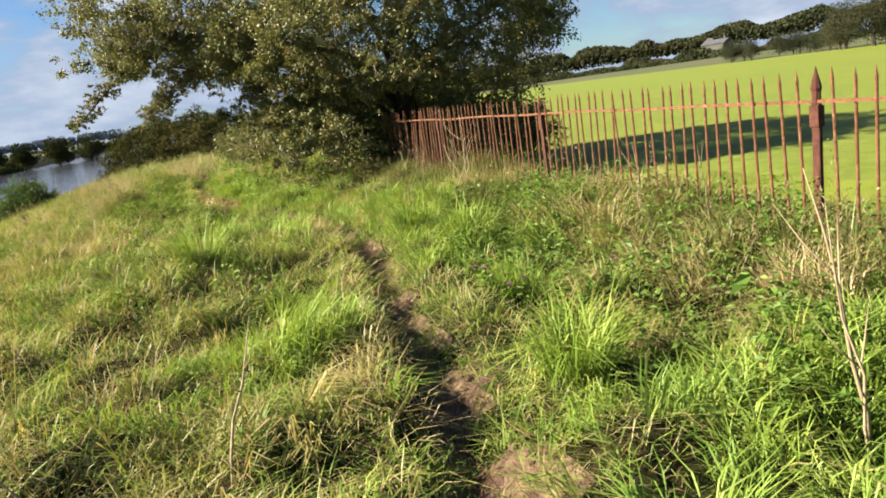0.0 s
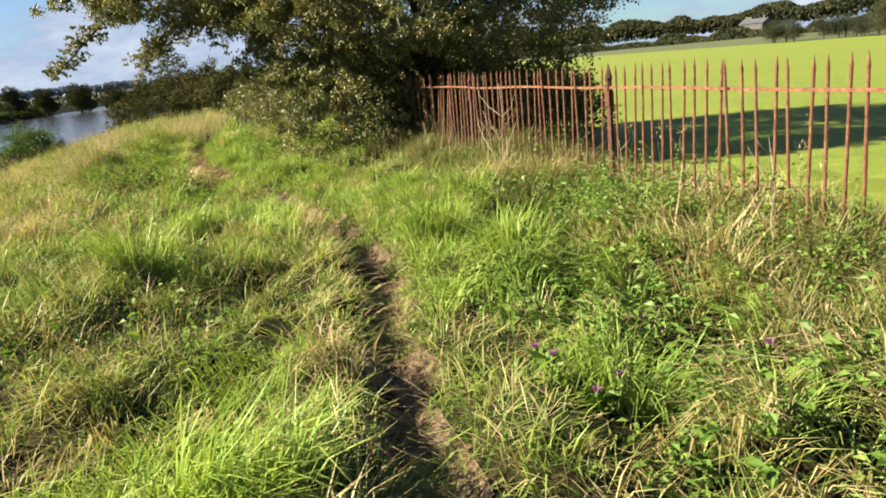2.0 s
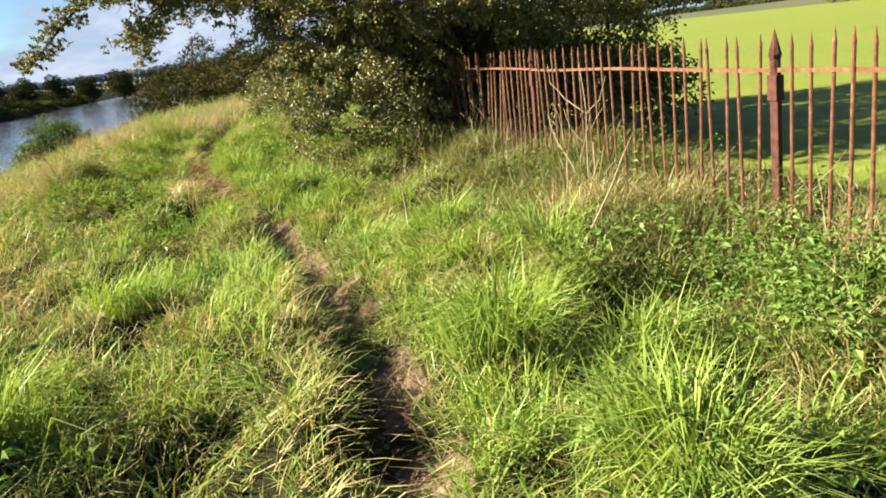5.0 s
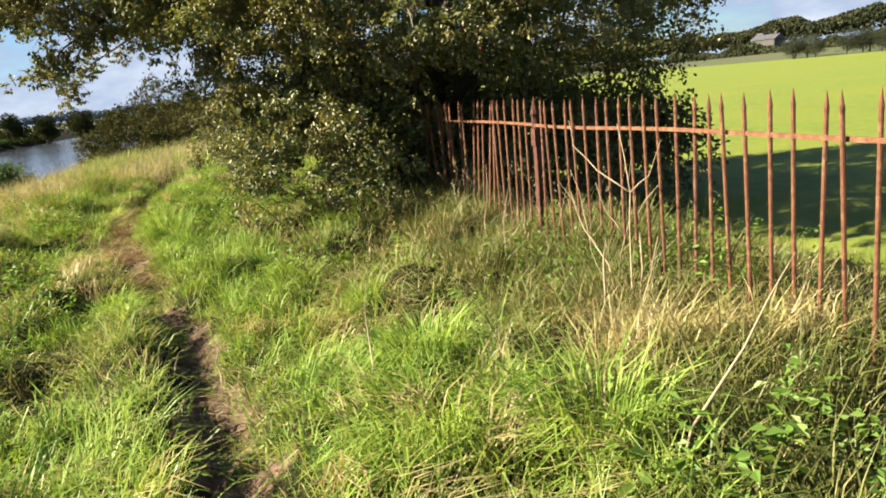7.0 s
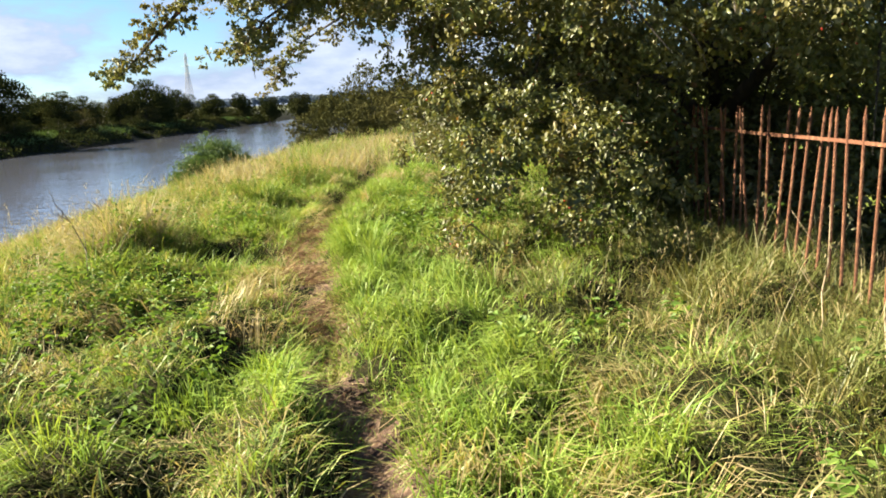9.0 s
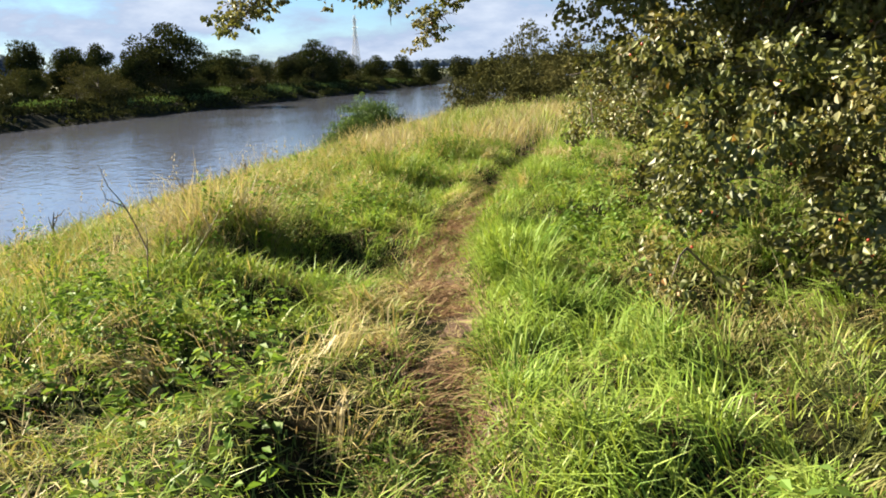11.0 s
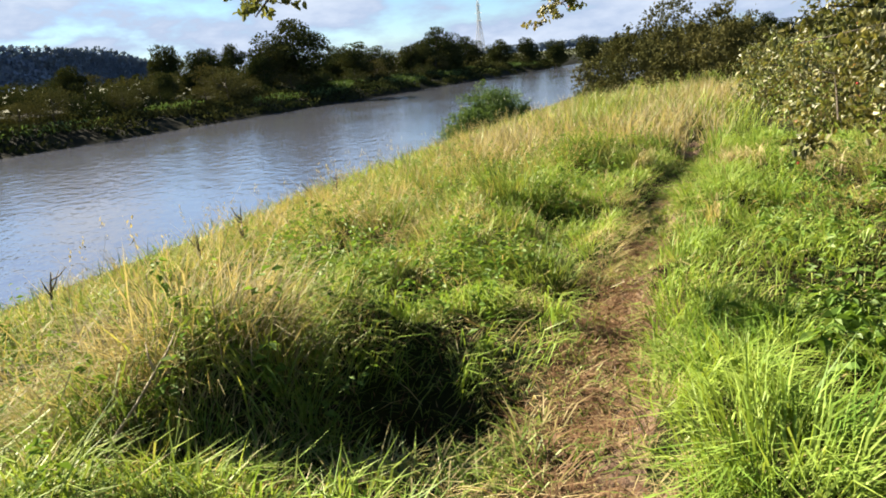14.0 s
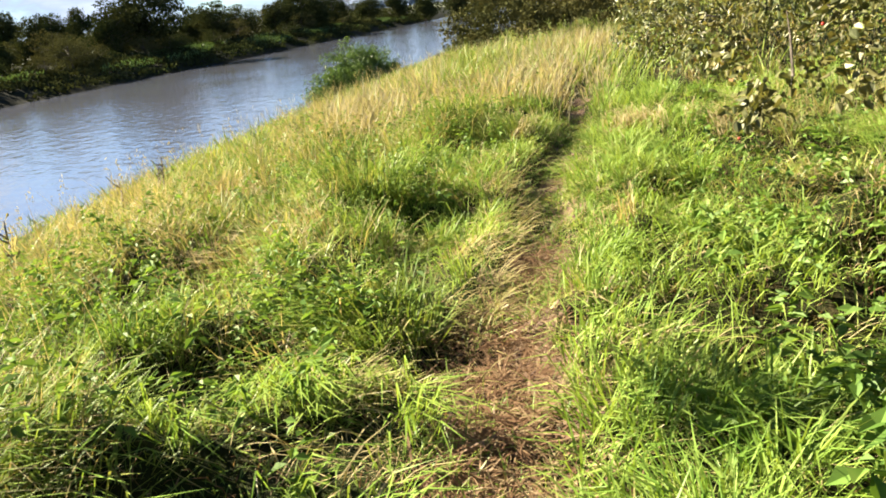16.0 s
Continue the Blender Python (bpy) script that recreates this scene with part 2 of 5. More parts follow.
M_WILLOW = leafy("bank_bush_leaf", [(0.0, (0.031, 0.0682, 0.0186)), (1.0, (0.0806, 0.124, 0.0372))], (0.0558, 0.093, 0.0279), 0.8, 0.4, through=0.25, gloss=0.12)
# far woods: distance haze is mixed into these pale blue leaf colours
M_HAZY_WOOD = leafy("hazy_wood_leaf", [(0.0, (0.127, 0.172, 0.255)), (1.0, (0.185, 0.235, 0.325))], (0.161, 0.197, 0.27), 0.02, 0.5, through=0.1, gloss=0.03)


def water_material():
    m, nodes, links = tree_of("river_water")
    b = nodes.new("ShaderNodeBsdfPrincipled")
    b.inputs["Base Color"].default_value = (0.066, 0.072, 0.092, 1)
    b.inputs["Roughness"].default_value = 0.03
    b.inputs["IOR"].default_value = 2.0
    b.inputs["Specular IOR Level"].default_value = 0.9
    n1 = noise_node(nodes, links, 1.7, 3.0, 0.6, (0.7, 1.3, 1, -S_TURN))
    n2 = noise_node(nodes, links, 0.12, 3.0, 0.5)
    mm = nodes.new("ShaderNodeMath")
    mm.operation = "MULTIPLY"
    links.new(n1.outputs["Fac"], mm.inputs[0])
    links.new(n2.outputs["Fac"], mm.inputs[1])
    bp = nodes.new("ShaderNodeBump")
    bp.inputs["Strength"].default_value, bp.inputs["Distance"].default_value = 0.75, 0.12
    links.new(mm.outputs[0], bp.inputs["Height"])
    links.new(bp.outputs["Normal"], b.inputs["Normal"])
    o = nodes.new("ShaderNodeOutputMaterial")
    links.new(b.outputs[0], o.inputs["Surface"])
    return m


M_WATER = water_material()

# ---- helpers of the place ----
rng = np.random.default_rng(7)


def W(s, n):
    """World x, y of the plan's s, n."""
    return s * US[0] + n * UN[0], s * US[1] + n * UN[1]


def at(s, n, z=None):
    x, y = W(s, n)
    return Vector((x, y, float(height(np.array([s]), np.array([n]))[0]) if z is None else z))


def vnoise(x, y, seed):
    """Smooth value noise, 0 to 1, on numpy arrays."""
    xi, yi = np.floor(x).astype(np.int64), np.floor(y).astype(np.int64)
    fx, fy = x - xi, y - yi
    fx, fy = fx * fx * (3 - 2 * fx), fy * fy * (3 - 2 * fy)

    def h(a, b):
        k = (a * 374761393 + b * 668265263 + seed * 974634521) & 0x7FFFFFFF
        k = ((k ^ (k >> 13)) * 1274126177) & 0x7FFFFFFF
        return ((k ^ (k >> 16)) & 0xFFFF) / 65535.0
    top = h(xi, yi) * (1 - fx) + h(xi + 1, yi) * fx
    bot = h(xi, yi + 1) * (1 - fx) + h(xi + 1, yi + 1) * fx
    return top * (1 - fy) + bot * fy


PATH_S = [-12, 0, 3, 4.1, 6, 7.3, 8.5, 9.8, 11.6, 13.3, 15.3, 17.8, 19.5, 21.4, 24, 27, 34, 60]
PATH_N = [-1.5, 0.3, 0.77, 0.98, 1.12, 1.3, 1.4, 1.33, 1.04, 0.74, 0.26, -0.32, -0.48, -0.54, -0.6, -0.66, -0.2, 3.0]
WATER = -2.2
# hollows in the turf: s, n, depth, width
HOLES = [(7.9, 0.2, 0.2, 0.3), (7.55, 0.62, 0.2, 0.26), (7.35, 0.05, 0.16, 0.26), (17.75, -1.0, 0.28, 0.42), (17.9, -1.35, 0.22, 0.36), (18.15, -0.95, 0.14, 0.26), (16.1, -0.95, 0.2, 0.3), (22.6, -1.7, 0.2, 0.36), (19.6, -0.86, 0.16, 0.24), (10.3, -0.8, 0.18, 0.34)]
DIPS = [(4.84, -0.4), (3.9, 2.55), (3.4, 2.0), (10.3, 2.8), (8.3, -0.2), (9.4, 0.1), (7.55, 2.6), (10.95, 2.95), (19.4, -1.9), (15.1, 1.02), (13.8, 0.95), (14.4, 0.02), (16.6, -2.6), (16.4, 0.88), (26.0, -0.8), (18.9, -3.3), (18.1, 0.62), (17.6, -3.0), (18.55, -1.4), (19.9, 0.1),
        (25.4, -1.1), (6.6, -0.9), (12.9, 1.9), (5.9, 2.9), (4.4, 3.2), (6.4, 2.3), (11.8, 0.1), (11.2, -0.9), (12.9, -0.9), (3.1, 0.3), (13.6, -1.6), (21.0, 0.5)]
HOLES += [(s, n, 0.15, 0.24) for s, n in DIPS]
TREAD_S = [-5, 0, 4, 9, 11, 14, 17, 20.5, 23, 30, 40]
TREAD_W = [0.2, 0.2, 0.18, 0.14, 0.11, 0.13, 0.21, 0.19, 0.17, 0.10, 0.0]


def path_n(s):
    return np.interp(s, PATH_S, PATH_N) + 0.05 * (vnoise(s * 1.3, s * 0 + 3.1, 5) - 0.5) + 0.3 * np.clip((s - 20) / 5, 0, 1) * (vnoise(s * 0.7, s * 0 + 8.3, 6) - 0.5)


def hollow(s, n):
    """How deep in one of the hollows a plan point lies, 0 to 1."""
    h = 0.0
    for hs, hn, deep, wide in HOLES:
        h = np.maximum(h, np.exp(-((s - hs) ** 2 + (n - hn) ** 2) / wide ** 2))
    return h


def gap(s, n):
    """Bare dark gaps between the clumps of grass, true where nothing roots."""
    return (0.62 * vnoise(s * 4.3, n * 4.3, 83) + 0.38 * vnoise(s * 9.1, n * 9.1, 84)) < 0.345


def height(s, n):
    z = np.interp(n, [-420, -120, -60, -47, -43, -40.5, -38, -17, -12.2, -10, -8, -6, -5, -3.5, -2, -1, 1.5, 2.5, 4.1, 5, 6.5, 12, 60, 110, 420],
                  [3, 0.4, -0.3, -0.7, -1.3, -2.25, -3.2, -3.2, -2.3, -1.75, -1.2, -0.72, -0.45, -0.19, -0.06, 0, 0, 0.06, 0.08, -0.1, -0.38, -0.42, -0.35, 0.3, 5])
    z = z + np.interp(s, [-10, 0, 20, 40, 90], [0.05, 0, -0.12, -0.1, -0.15]) * np.interp(n, [-12, -6, 5, 12], [0, 1, 1, 0])
    d = n - path_n(s)
    near = np.interp(np.abs(d), [0, 6, 9], [1, 1, 0]) * np.interp(s, [-12, -8, 45, 60], [0, 1, 1, 0])
    flat = np.interp(s, [13.5, 16, 20, 22], [1, 0.3, 0.3, 0.8]) + 0.4 * np.clip((s - 19) / 2, 0, 1) * (vnoise(s * 1.5, s * 0 + 2.2, 90) - 0.6)
    rut = -0.15 * flat * np.exp(-(d / 0.17) ** 2) + 0.17 * (flat - 0.3) * np.exp(-((d + 0.36) / 0.16) ** 2) + 0.03 * np.exp(-((d - 0.5) / 0.25) ** 2)
    lumps = (0.16 * (vnoise(s * 1.5, n * 1.5, 1) - 0.5) + 0.32 * (vnoise(s * 2.3, n * 2.3, 21) - 0.5)) * np.clip((np.abs(d) - 0.15) * 1.6, 0, 1) + 0.07 * (vnoise(s * 5, n * 5, 2) - 0.5) + 0.03 * (vnoise(s * 4.1 + 3, n * 4.1, 12) - 0.5)
    mounds = 0.0
    for ms, mn, tall, wide in ((17.85, -2.0, 0.31, 0.46), (17.3, -2.05, 0.2, 0.42), (16.4, -1.7, 0.12, 0.5), (8.6, -0.45, 0.28, 0.34), (4.9, 0.3, 0.1, 0.25), (22.3, -1.8, 0.2, 0.5), (25.0, -1.8, 0.2, 0.5), *((hs, hn, -deep, wide) for hs, hn, deep, wide in HOLES), *((s0, n0 - 0.36, 0.12, 0.22) for s0, n0 in DIPS)):
        mounds = mounds + tall * np.exp(-((s - ms) ** 2 + (n - mn) ** 2) / wide ** 2)
    return z + near * (rut + lumps + mounds)


def mesh_from(name, verts, loops, sizes, mats, mat_index=None, smooth=False):
    me = bpy.data.meshes.new(name)
    me.vertices.add(len(verts))
    me.vertices.foreach_set("co", np.asarray(verts, np.float32).ravel())
    me.loops.add(len(loops))
    me.loops.foreach_set("vertex_index", np.asarray(loops, np.int32).ravel())
    me.polygons.add(len(sizes))
    sizes = np.asarray(sizes, np.int32)
    me.polygons.foreach_set("loop_start", np.concatenate([[0], np.cumsum(sizes)[:-1]]).astype(np.int32))
    me.polygons.foreach_set("loop_total", sizes)
    for m in mats:
        me.materials.append(m)
    if mat_index is not None:
        me.polygons.foreach_set("material_index", np.asarray(mat_index, np.int32))
    me.polygons.foreach_set("use_smooth", np.full(len(sizes), smooth))
    me.update(calc_edges=True)
    return me


def part(name, bm, material, parent, label="", smooth=False):
    me = bpy.data.meshes.new(name)
    bm.to_mesh(me)
    bm.free()
    me.materials.append(material)
    if smooth:
        me.polygons.foreach_set("use_smooth", np.full(len(me.polygons), True))
    ob = new(name, me)
    ob.parent = parent
    return tagged(ob, label)


def part_mesh(name, me, parent, label=""):
    ob = new(name, me)
    ob.parent = parent
    return tagged(ob, label)


def tube(bm, points, radii, sides=6):
    """A bent, tapered rod through points; a radius of 0 at the end closes it to a tip."""
    rings = []
    for i, (p, r) in enumerate(zip(points, radii)):
        p = Vector(p)
        way = Vector(points[min(i + 1, len(points) - 1)]) - Vector(points[max(i - 1, 0)])
        q = way.to_track_quat("Z", "Y")
        rings.append([bm.verts.new(p + q @ Vector((r * math.cos(a), r * math.sin(a), 0))) for a in (2 * math.pi * k / sides for k in range(sides))])
    for a, b in zip(rings, rings[1:]):
        for k in range(sides):
            bm.faces.new((a[k], a[(k + 1) % sides], b[(k + 1) % sides], b[k]))
    bm.faces.new(rings[-1])
    bm.faces.new(list(reversed(rings[0])))


def bar_box(bm, p, q, wide, thick, up=Vector((0, 0, 1))):
    """A flat bar from p to q; wide along up, thick across."""
    p, q = Vector(p), Vector(q)
    way = (q - p).normalized()
    side = way.cross(up).normalized() * thick / 2
    rise = side.cross(way).normalized() * wide / 2
    v = [bm.verts.new(e + a * side + b * rise) for e in (p, q) for a, b in ((-1, -1), (1, -1), (1, 1), (-1, 1))]
    for f in ((0, 1, 2, 3), (7, 6, 5, 4), (0, 4, 5, 1), (1, 5, 6, 2), (2, 6, 7, 3), (3, 7, 4, 0)):
        bm.faces.new([v[i] for i in f])


def strip(bm, pts, wide, thick):
    """One flat bar swept through pts, standing on edge."""
    rings = []
    for i, p in enumerate(pts):
        way = pts[min(i + 1, len(pts) - 1)] - pts[max(i - 1, 0)]
        side = way.cross(Vector((0, 0, 1))).normalized() * thick / 2
        rise = Vector((0, 0, wide / 2))
        rings.append([bm.verts.new(p + a * side + q * rise) for a, q in ((-1, -1), (1, -1), (1, 1), (-1, 1))])
    for a, q in zip(rings, rings[1:]):
        for k in range(4):
            bm.faces.new((a[k], a[(k + 1) % 4], q[(k + 1) % 4], q[k]))
    bm.faces.new(rings[-1])
    bm.faces.new(list(reversed(rings[0])))


def blade_mesh(name, s, n, length, width, az, lean, droop, mat, lift=0.0):
    """Grass: one bent, tapered blade of two pieces for every row of the arrays."""
    k = len(s)
    x, y = W(s, n)
    z = height(s, n) + lift
    root = np.stack([x, y, z - 0.01], 1)
    flat = np.stack([np.cos(az), np.sin(az), np.zeros(k)], 1)
    up = np.array([0, 0, 1.0])
    twist = az + np.pi / 2 + rng.normal(0, 0.7, k)
    across = np.stack([np.cos(twist), np.sin(twist), np.zeros(k)], 1)
    l1, l2 = length * 0.52, length * 0.48
    mid = root + flat * (l1 * np.sin(lean))[:, None] + up * (l1 * np.cos(lean))[:, None]
    le2 = np.minimum(lean + droop, 2.3)
    tip = mid + flat * (l2 * np.sin(le2))[:, None] + up * (l2 * np.cos(le2))[:, None]
    tx = tip[:, 0] * US[0] + tip[:, 1] * US[1]
    tn = tip[:, 0] * UN[0] + tip[:, 1] * UN[1]
    tip[:, 2] = np.maximum(tip[:, 2], height(tx, tn) + 0.015)
    w = (width / 2)[:, None] * across
    verts = np.stack([root - w * 0.4, root + w * 0.4, mid - w * 0.95, mid + w * 0.95, tip], 1).reshape(-1, 3)
    base = (np.arange(k) * 5)[:, None]
    loops = (base + np.array([0, 1, 3, 2, 2, 3, 4])).ravel()
    return mesh_from(name, verts, loops, np.tile([4, 3], k), [mat])


def leaf_mesh(name, centre, way, size, mat, narrow=0.5, droop=0.25, normal_up=0.6):
    """Leaves: a folded diamond at every centre, its length along way."""
    k = len(centre)
    way = way / np.linalg.norm(way, axis=1)[:, None]
    rnd = rng.normal(0, 1, (k, 3)) + np.array([0, 0, normal_up * 2])
    side = np.cross(way, rnd)
    side /= np.linalg.norm(side, axis=1)[:, None] + 1e-9
    nor = np.cross(side, way)
    L = size[:, None]
    a = centre - way * L * 0.5
    b = centre + way * L * 0.5 - nor * L * droop * 0.5
    c = centre + side * L * narrow * 0.5 + nor * L * 0.08
    d = centre - side * L * narrow * 0.5 + nor * L * 0.08
    verts = np.stack([a, c, b, d], 1).reshape(-1, 3)
    base = (np.arange(k) * 4)[:, None]
    loops = (base + np.array([0, 1, 2, 0, 2, 3])).ravel()
    return mesh_from(name, verts, loops, np.tile([3, 3], k), [mat])


def lobed_leaf_mesh(name, centre, way, size, mat, narrow=0.8):
    """Near leaves: six-cornered with a folded midrib and a pointed tip."""
    k = len(centre)
    way = way / np.linalg.norm(way, axis=1)[:, None]
    side = np.cross(way, rng.normal(0, 1, (k, 3)) + np.array([0, 0, 1.2]))
    side /= np.linalg.norm(side, axis=1)[:, None] + 1e-9
    nor = np.cross(side, way)
    L = size[:, None]
    bend = rng.uniform(0.0, 0.25, (k, 1)) * L
    pts = [centre - way * L * 0.5]
    for f, w in ((-0.2, 0.42), (0.22, 0.36)):
        pts.append(centre + way * L * f + side * L * narrow * w + nor * L * 0.1)
        pts.append(centre + way * L * f - side * L * narrow * w + nor * L * 0.1)
    pts.append(centre + way * L * 0.5 - nor * bend)
    verts = np.stack(pts, 1).reshape(-1, 3)
    base = (np.arange(k) * 6)[:, None]
    loops = (base + np.array([0, 1, 5, 1, 3, 5, 0, 5, 2, 2, 5, 4])).ravel()
    return mesh_from(name, verts, loops, np.tile([3, 3, 3, 3], k), [mat])


# ---- ground, water ----
def axis(*runs):
    return np.unique(np.round(np.concatenate([np.arange(a, b, st) for a, b, st in runs]), 4))


gs = axis((-900, -100, 60), (-100, -10, 10), (-10, -1, 0.5), (-1, 27, 0.12), (27, 34, 0.3), (34, 60, 0.8), (60, 160, 4), (160, 500, 25), (500, 3001, 125))
gn = axis((-2400, -400, 100), (-400, -120, 20), (-120, -48, 6), (-48, -37, 0.8), (-37, -14, 4), (-14, -5, 0.4), (-5, 4.8, 0.12), (4.8, 13, 0.6), (13, 120, 6), (120, 420, 20), (420, 2500, 100))
GS, GN = np.meshgrid(gs, gn, indexing="ij")
fs, fn = GS.ravel(), GN.ravel()
gx, gy = W(fs, fn)
g_verts = np.stack([gx, gy, height(fs, fn)], 1)
ni, nj = len(gs), len(gn)
I, J = np.meshgrid(np.arange(ni - 1), np.arange(nj - 1), indexing="ij")
a = (I * nj + J).ravel()
g_quads = np.stack([a, a + 1, a + nj + 1, a + nj], 1)
cs = (gs[:-1, None] + gs[1:, None] + 0 * gn[None, :-1]).ravel() / 2
cn = (gn[None, :-1] + gn[None, 1:] + 0 * gs[:-1, None]).ravel() / 2
edge = np.abs(cn - path_n(cs) - 0.07) + 0.4 * (vnoise(cs * 3.2, cn * 3.2, 9) - 0.5) - np.interp(cs, TREAD_S, TREAD_W)
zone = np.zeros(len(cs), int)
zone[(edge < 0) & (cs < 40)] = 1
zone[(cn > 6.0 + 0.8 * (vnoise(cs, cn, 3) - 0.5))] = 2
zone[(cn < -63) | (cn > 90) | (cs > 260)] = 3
# dark mud runs on under the far trees as their painted shade
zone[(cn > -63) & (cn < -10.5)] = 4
ground = new("ground", mesh_from("ground", g_verts, g_quads.ravel(), np.full(len(g_quads), 4), [M_TURF, M_DIRT, M_FIELD, M_FAR, M_SHADED_MUD], zone, True))
tagged(ground, "rough grassy river bank with a narrow trodden earth path and a green pasture", "ground", kind="structure")

wc = [(*W(s, n), WATER) for s, n in ((-900, -44), (3000, -44), (3000, -9.5), (-900, -9.5))]
water = new("water", mesh_from("water", wc, [3, 2, 1, 0], [4], [M_WATER]))
tagged(water, "calm grey-blue rippled river water reflecting the sky", "river", kind="structure")

# ---- iron railing ----
FENCE_LIFT, BAR_GAP = 0.10, 0.17


def spear_bar_mesh():
    bm = bmesh.new()
    tube(bm, [(0, 0, -0.15), (0, 0, 1.08), (0, 0, 1.10), (0, 0, 1.115), (0, 0, 1.2)], [0.0115, 0.0115, 0.0115, 0.0135, 0.0015], 8)
    me = bpy.data.meshes.new("bar")
    bm.to_mesh(me)
    bm.free()
    me.materials.append(M_RUST)
    return me


def post_mesh():
    bm = bmesh.new()
    bar_box(bm, (0, 0, -0.2), (0, 0, 1.02), 0.074, 0.034, Vector((1, 0, 0)))
    bmesh.ops.bevel(bm, geom=bm.edges[:], offset=0.004, segments=1, affect="EDGES")
    tube(bm, [(0, 0, 1.0), (0, 0, 1.1), (0, 0, 1.13), (0, 0, 1.16), (0, 0, 1.29)], [0.032, 0.032, 0.04, 0.034, 0.002], 8)
    bar_box(bm, (0, 0, 0.84), (0, 0, 1.0), 0.09, 0.054, Vector((1, 0, 0)))
    for v in bm.verts:
        v.co.z *= 0.945
    me = bpy.data.meshes.new("post")
    bm.to_mesh(me)
    bm.free()
    me.materials.append(M_POST)
    return me


def railing(name, label, line, posts, seed):
    """A railing along a line of plan points; posts: where on s they stand."""
    r = random.Random(seed)
    ls, ln = [p[0] for p in line], [p[1] for p in line]
    base = new(name)
    p0 = at(ls[0], ln[0])
    base.matrix_world = Matrix.Translation(p0)
    bar, post = spear_bar_mesh(), post_mesh()

    def foot(s):
        return at(s, float(np.interp(s, ls, ln)), FENCE_LIFT + 0.02 * vnoise(np.array([s * 0.6]), np.array([seed * 1.0]), 8)[0]) - p0

    def turn_at(s):
        w = foot(s + 0.1) - foot(s - 0.1)
        return math.degrees(math.atan2(w.y, w.x))
    s = ls[0] + 0.06
    while s < ls[-1]:
        if min(abs(s - q) for q in posts) > 0.06:
            ob = new("bar", bar)
            ob.parent = base
            p = foot(s)
            loose = 3.0 if s > 14.6 else 0.9
            ob.matrix_local = pose(p.x, p.y, p.z + r.uniform(-0.012, 0.012), r.gauss(0, loose), r.gauss(0, loose), turn_at(s))
        s += BAR_GAP
    for q in posts:
        ob = new("post", post)
        ob.parent = base
        p = foot(q)
        ob.matrix_local = pose(p.x, p.y, p.z, r.gauss(0, 0.7), r.gauss(0, 0.7), turn_at(q))
    ends = [ls[0]] + list(posts) + [ls[-1]]
    for a, q in zip(ends, ends[1:]):
        bm = bmesh.new()
        steps = max(2, int((q - a) / 0.4))
        strip(bm, [foot(a + (q - a) * i / steps) + Vector((0, 0, 0.975 + 0.003 * math.sin(a + i * 0.9))) for i in range(steps + 1)], 0.024, 0.012)
        part("rail", bm, M_RUST, base)
    return tagged(base, label, "railing")


railing("iron_railing", "rusty spear-topped iron railing along the bank, running under the hawthorn", [(-3.0, 4.12), (9.6, 4.1), (13.8, 3.88), (18.6, 3.7)], [-0.25, 4.74, 9.62, 13.85], 3)

# ---- hawthorn ----
def crown_leaves(blobs, count, size, sprays=15, tight=0.22):
    """Leaf centres and directions in the shells of many blobs (s, n, z, rs, rn, rz)."""
    blobs = np.array(blobs)
    vol = (blobs[:, 3] * blobs[:, 4] * blobs[:, 5]) ** 0.67
    pick = rng.choice(len(blobs), count, p=vol / vol.sum())
    b = blobs[pick]
    sd = rng.normal(0, 1, (len(blobs), sprays, 3))
    sd /= np.linalg.norm(sd, axis=2)[:, :, None]
    sd *= (rng.uniform(0.3, 1.0, (len(blobs), sprays)) ** 0.5)[:, :, None]
    d = sd[pick, rng.integers(0, sprays, count)]
    q = d * b[:, 3:6] + rng.normal(0, 1, (count, 3)) * tight * b[:, 3:6]
    s, n, z = b[:, 0] + q[:, 0], b[:, 1] + q[:, 1], b[:, 2] + q[:, 2]
    x, y = W(s, n)
    wx, wy = W(d[:, 0], d[:, 1])
    way = np.stack([wx, wy, d[:, 2] - 0.5], 1) + rng.normal(0, 0.8, (count, 3))
    keep = z > height(s, n) + 0.05
    return np.stack([x, y, z], 1)[keep], way[keep], rng.uniform(*size, count)[keep]


TRUNK_S, TRUNK_N = 18.6, 4.3
tree = new("hawthorn_tree")
tree.matrix_world = Matrix.Translation((0, 0, 0))
tagged(tree, "large spreading hawthorn with dark green leaves, rusty tints and red berries", "tree")
bm = bmesh.new()
g0 = at(TRUNK_S, TRUNK_N)
tube(bm, [g0 + Vector((0, 0, -0.3)), g0 + Vector((0.03, 0, 0.3)), g0 + Vector((-0.1, 0.1, 1.0)), g0 + Vector((-0.05, 0.0, 2.0)), g0 + Vector((0.1, 0.1, 3.6)), g0 + Vector((0.1, 0.0, 4.8))],
     [0.36, 0.27, 0.22, 0.19, 0.12, 0.03], 10)
part("trunk", bm, M_BARK, tree, "gnarled dark bark", True)

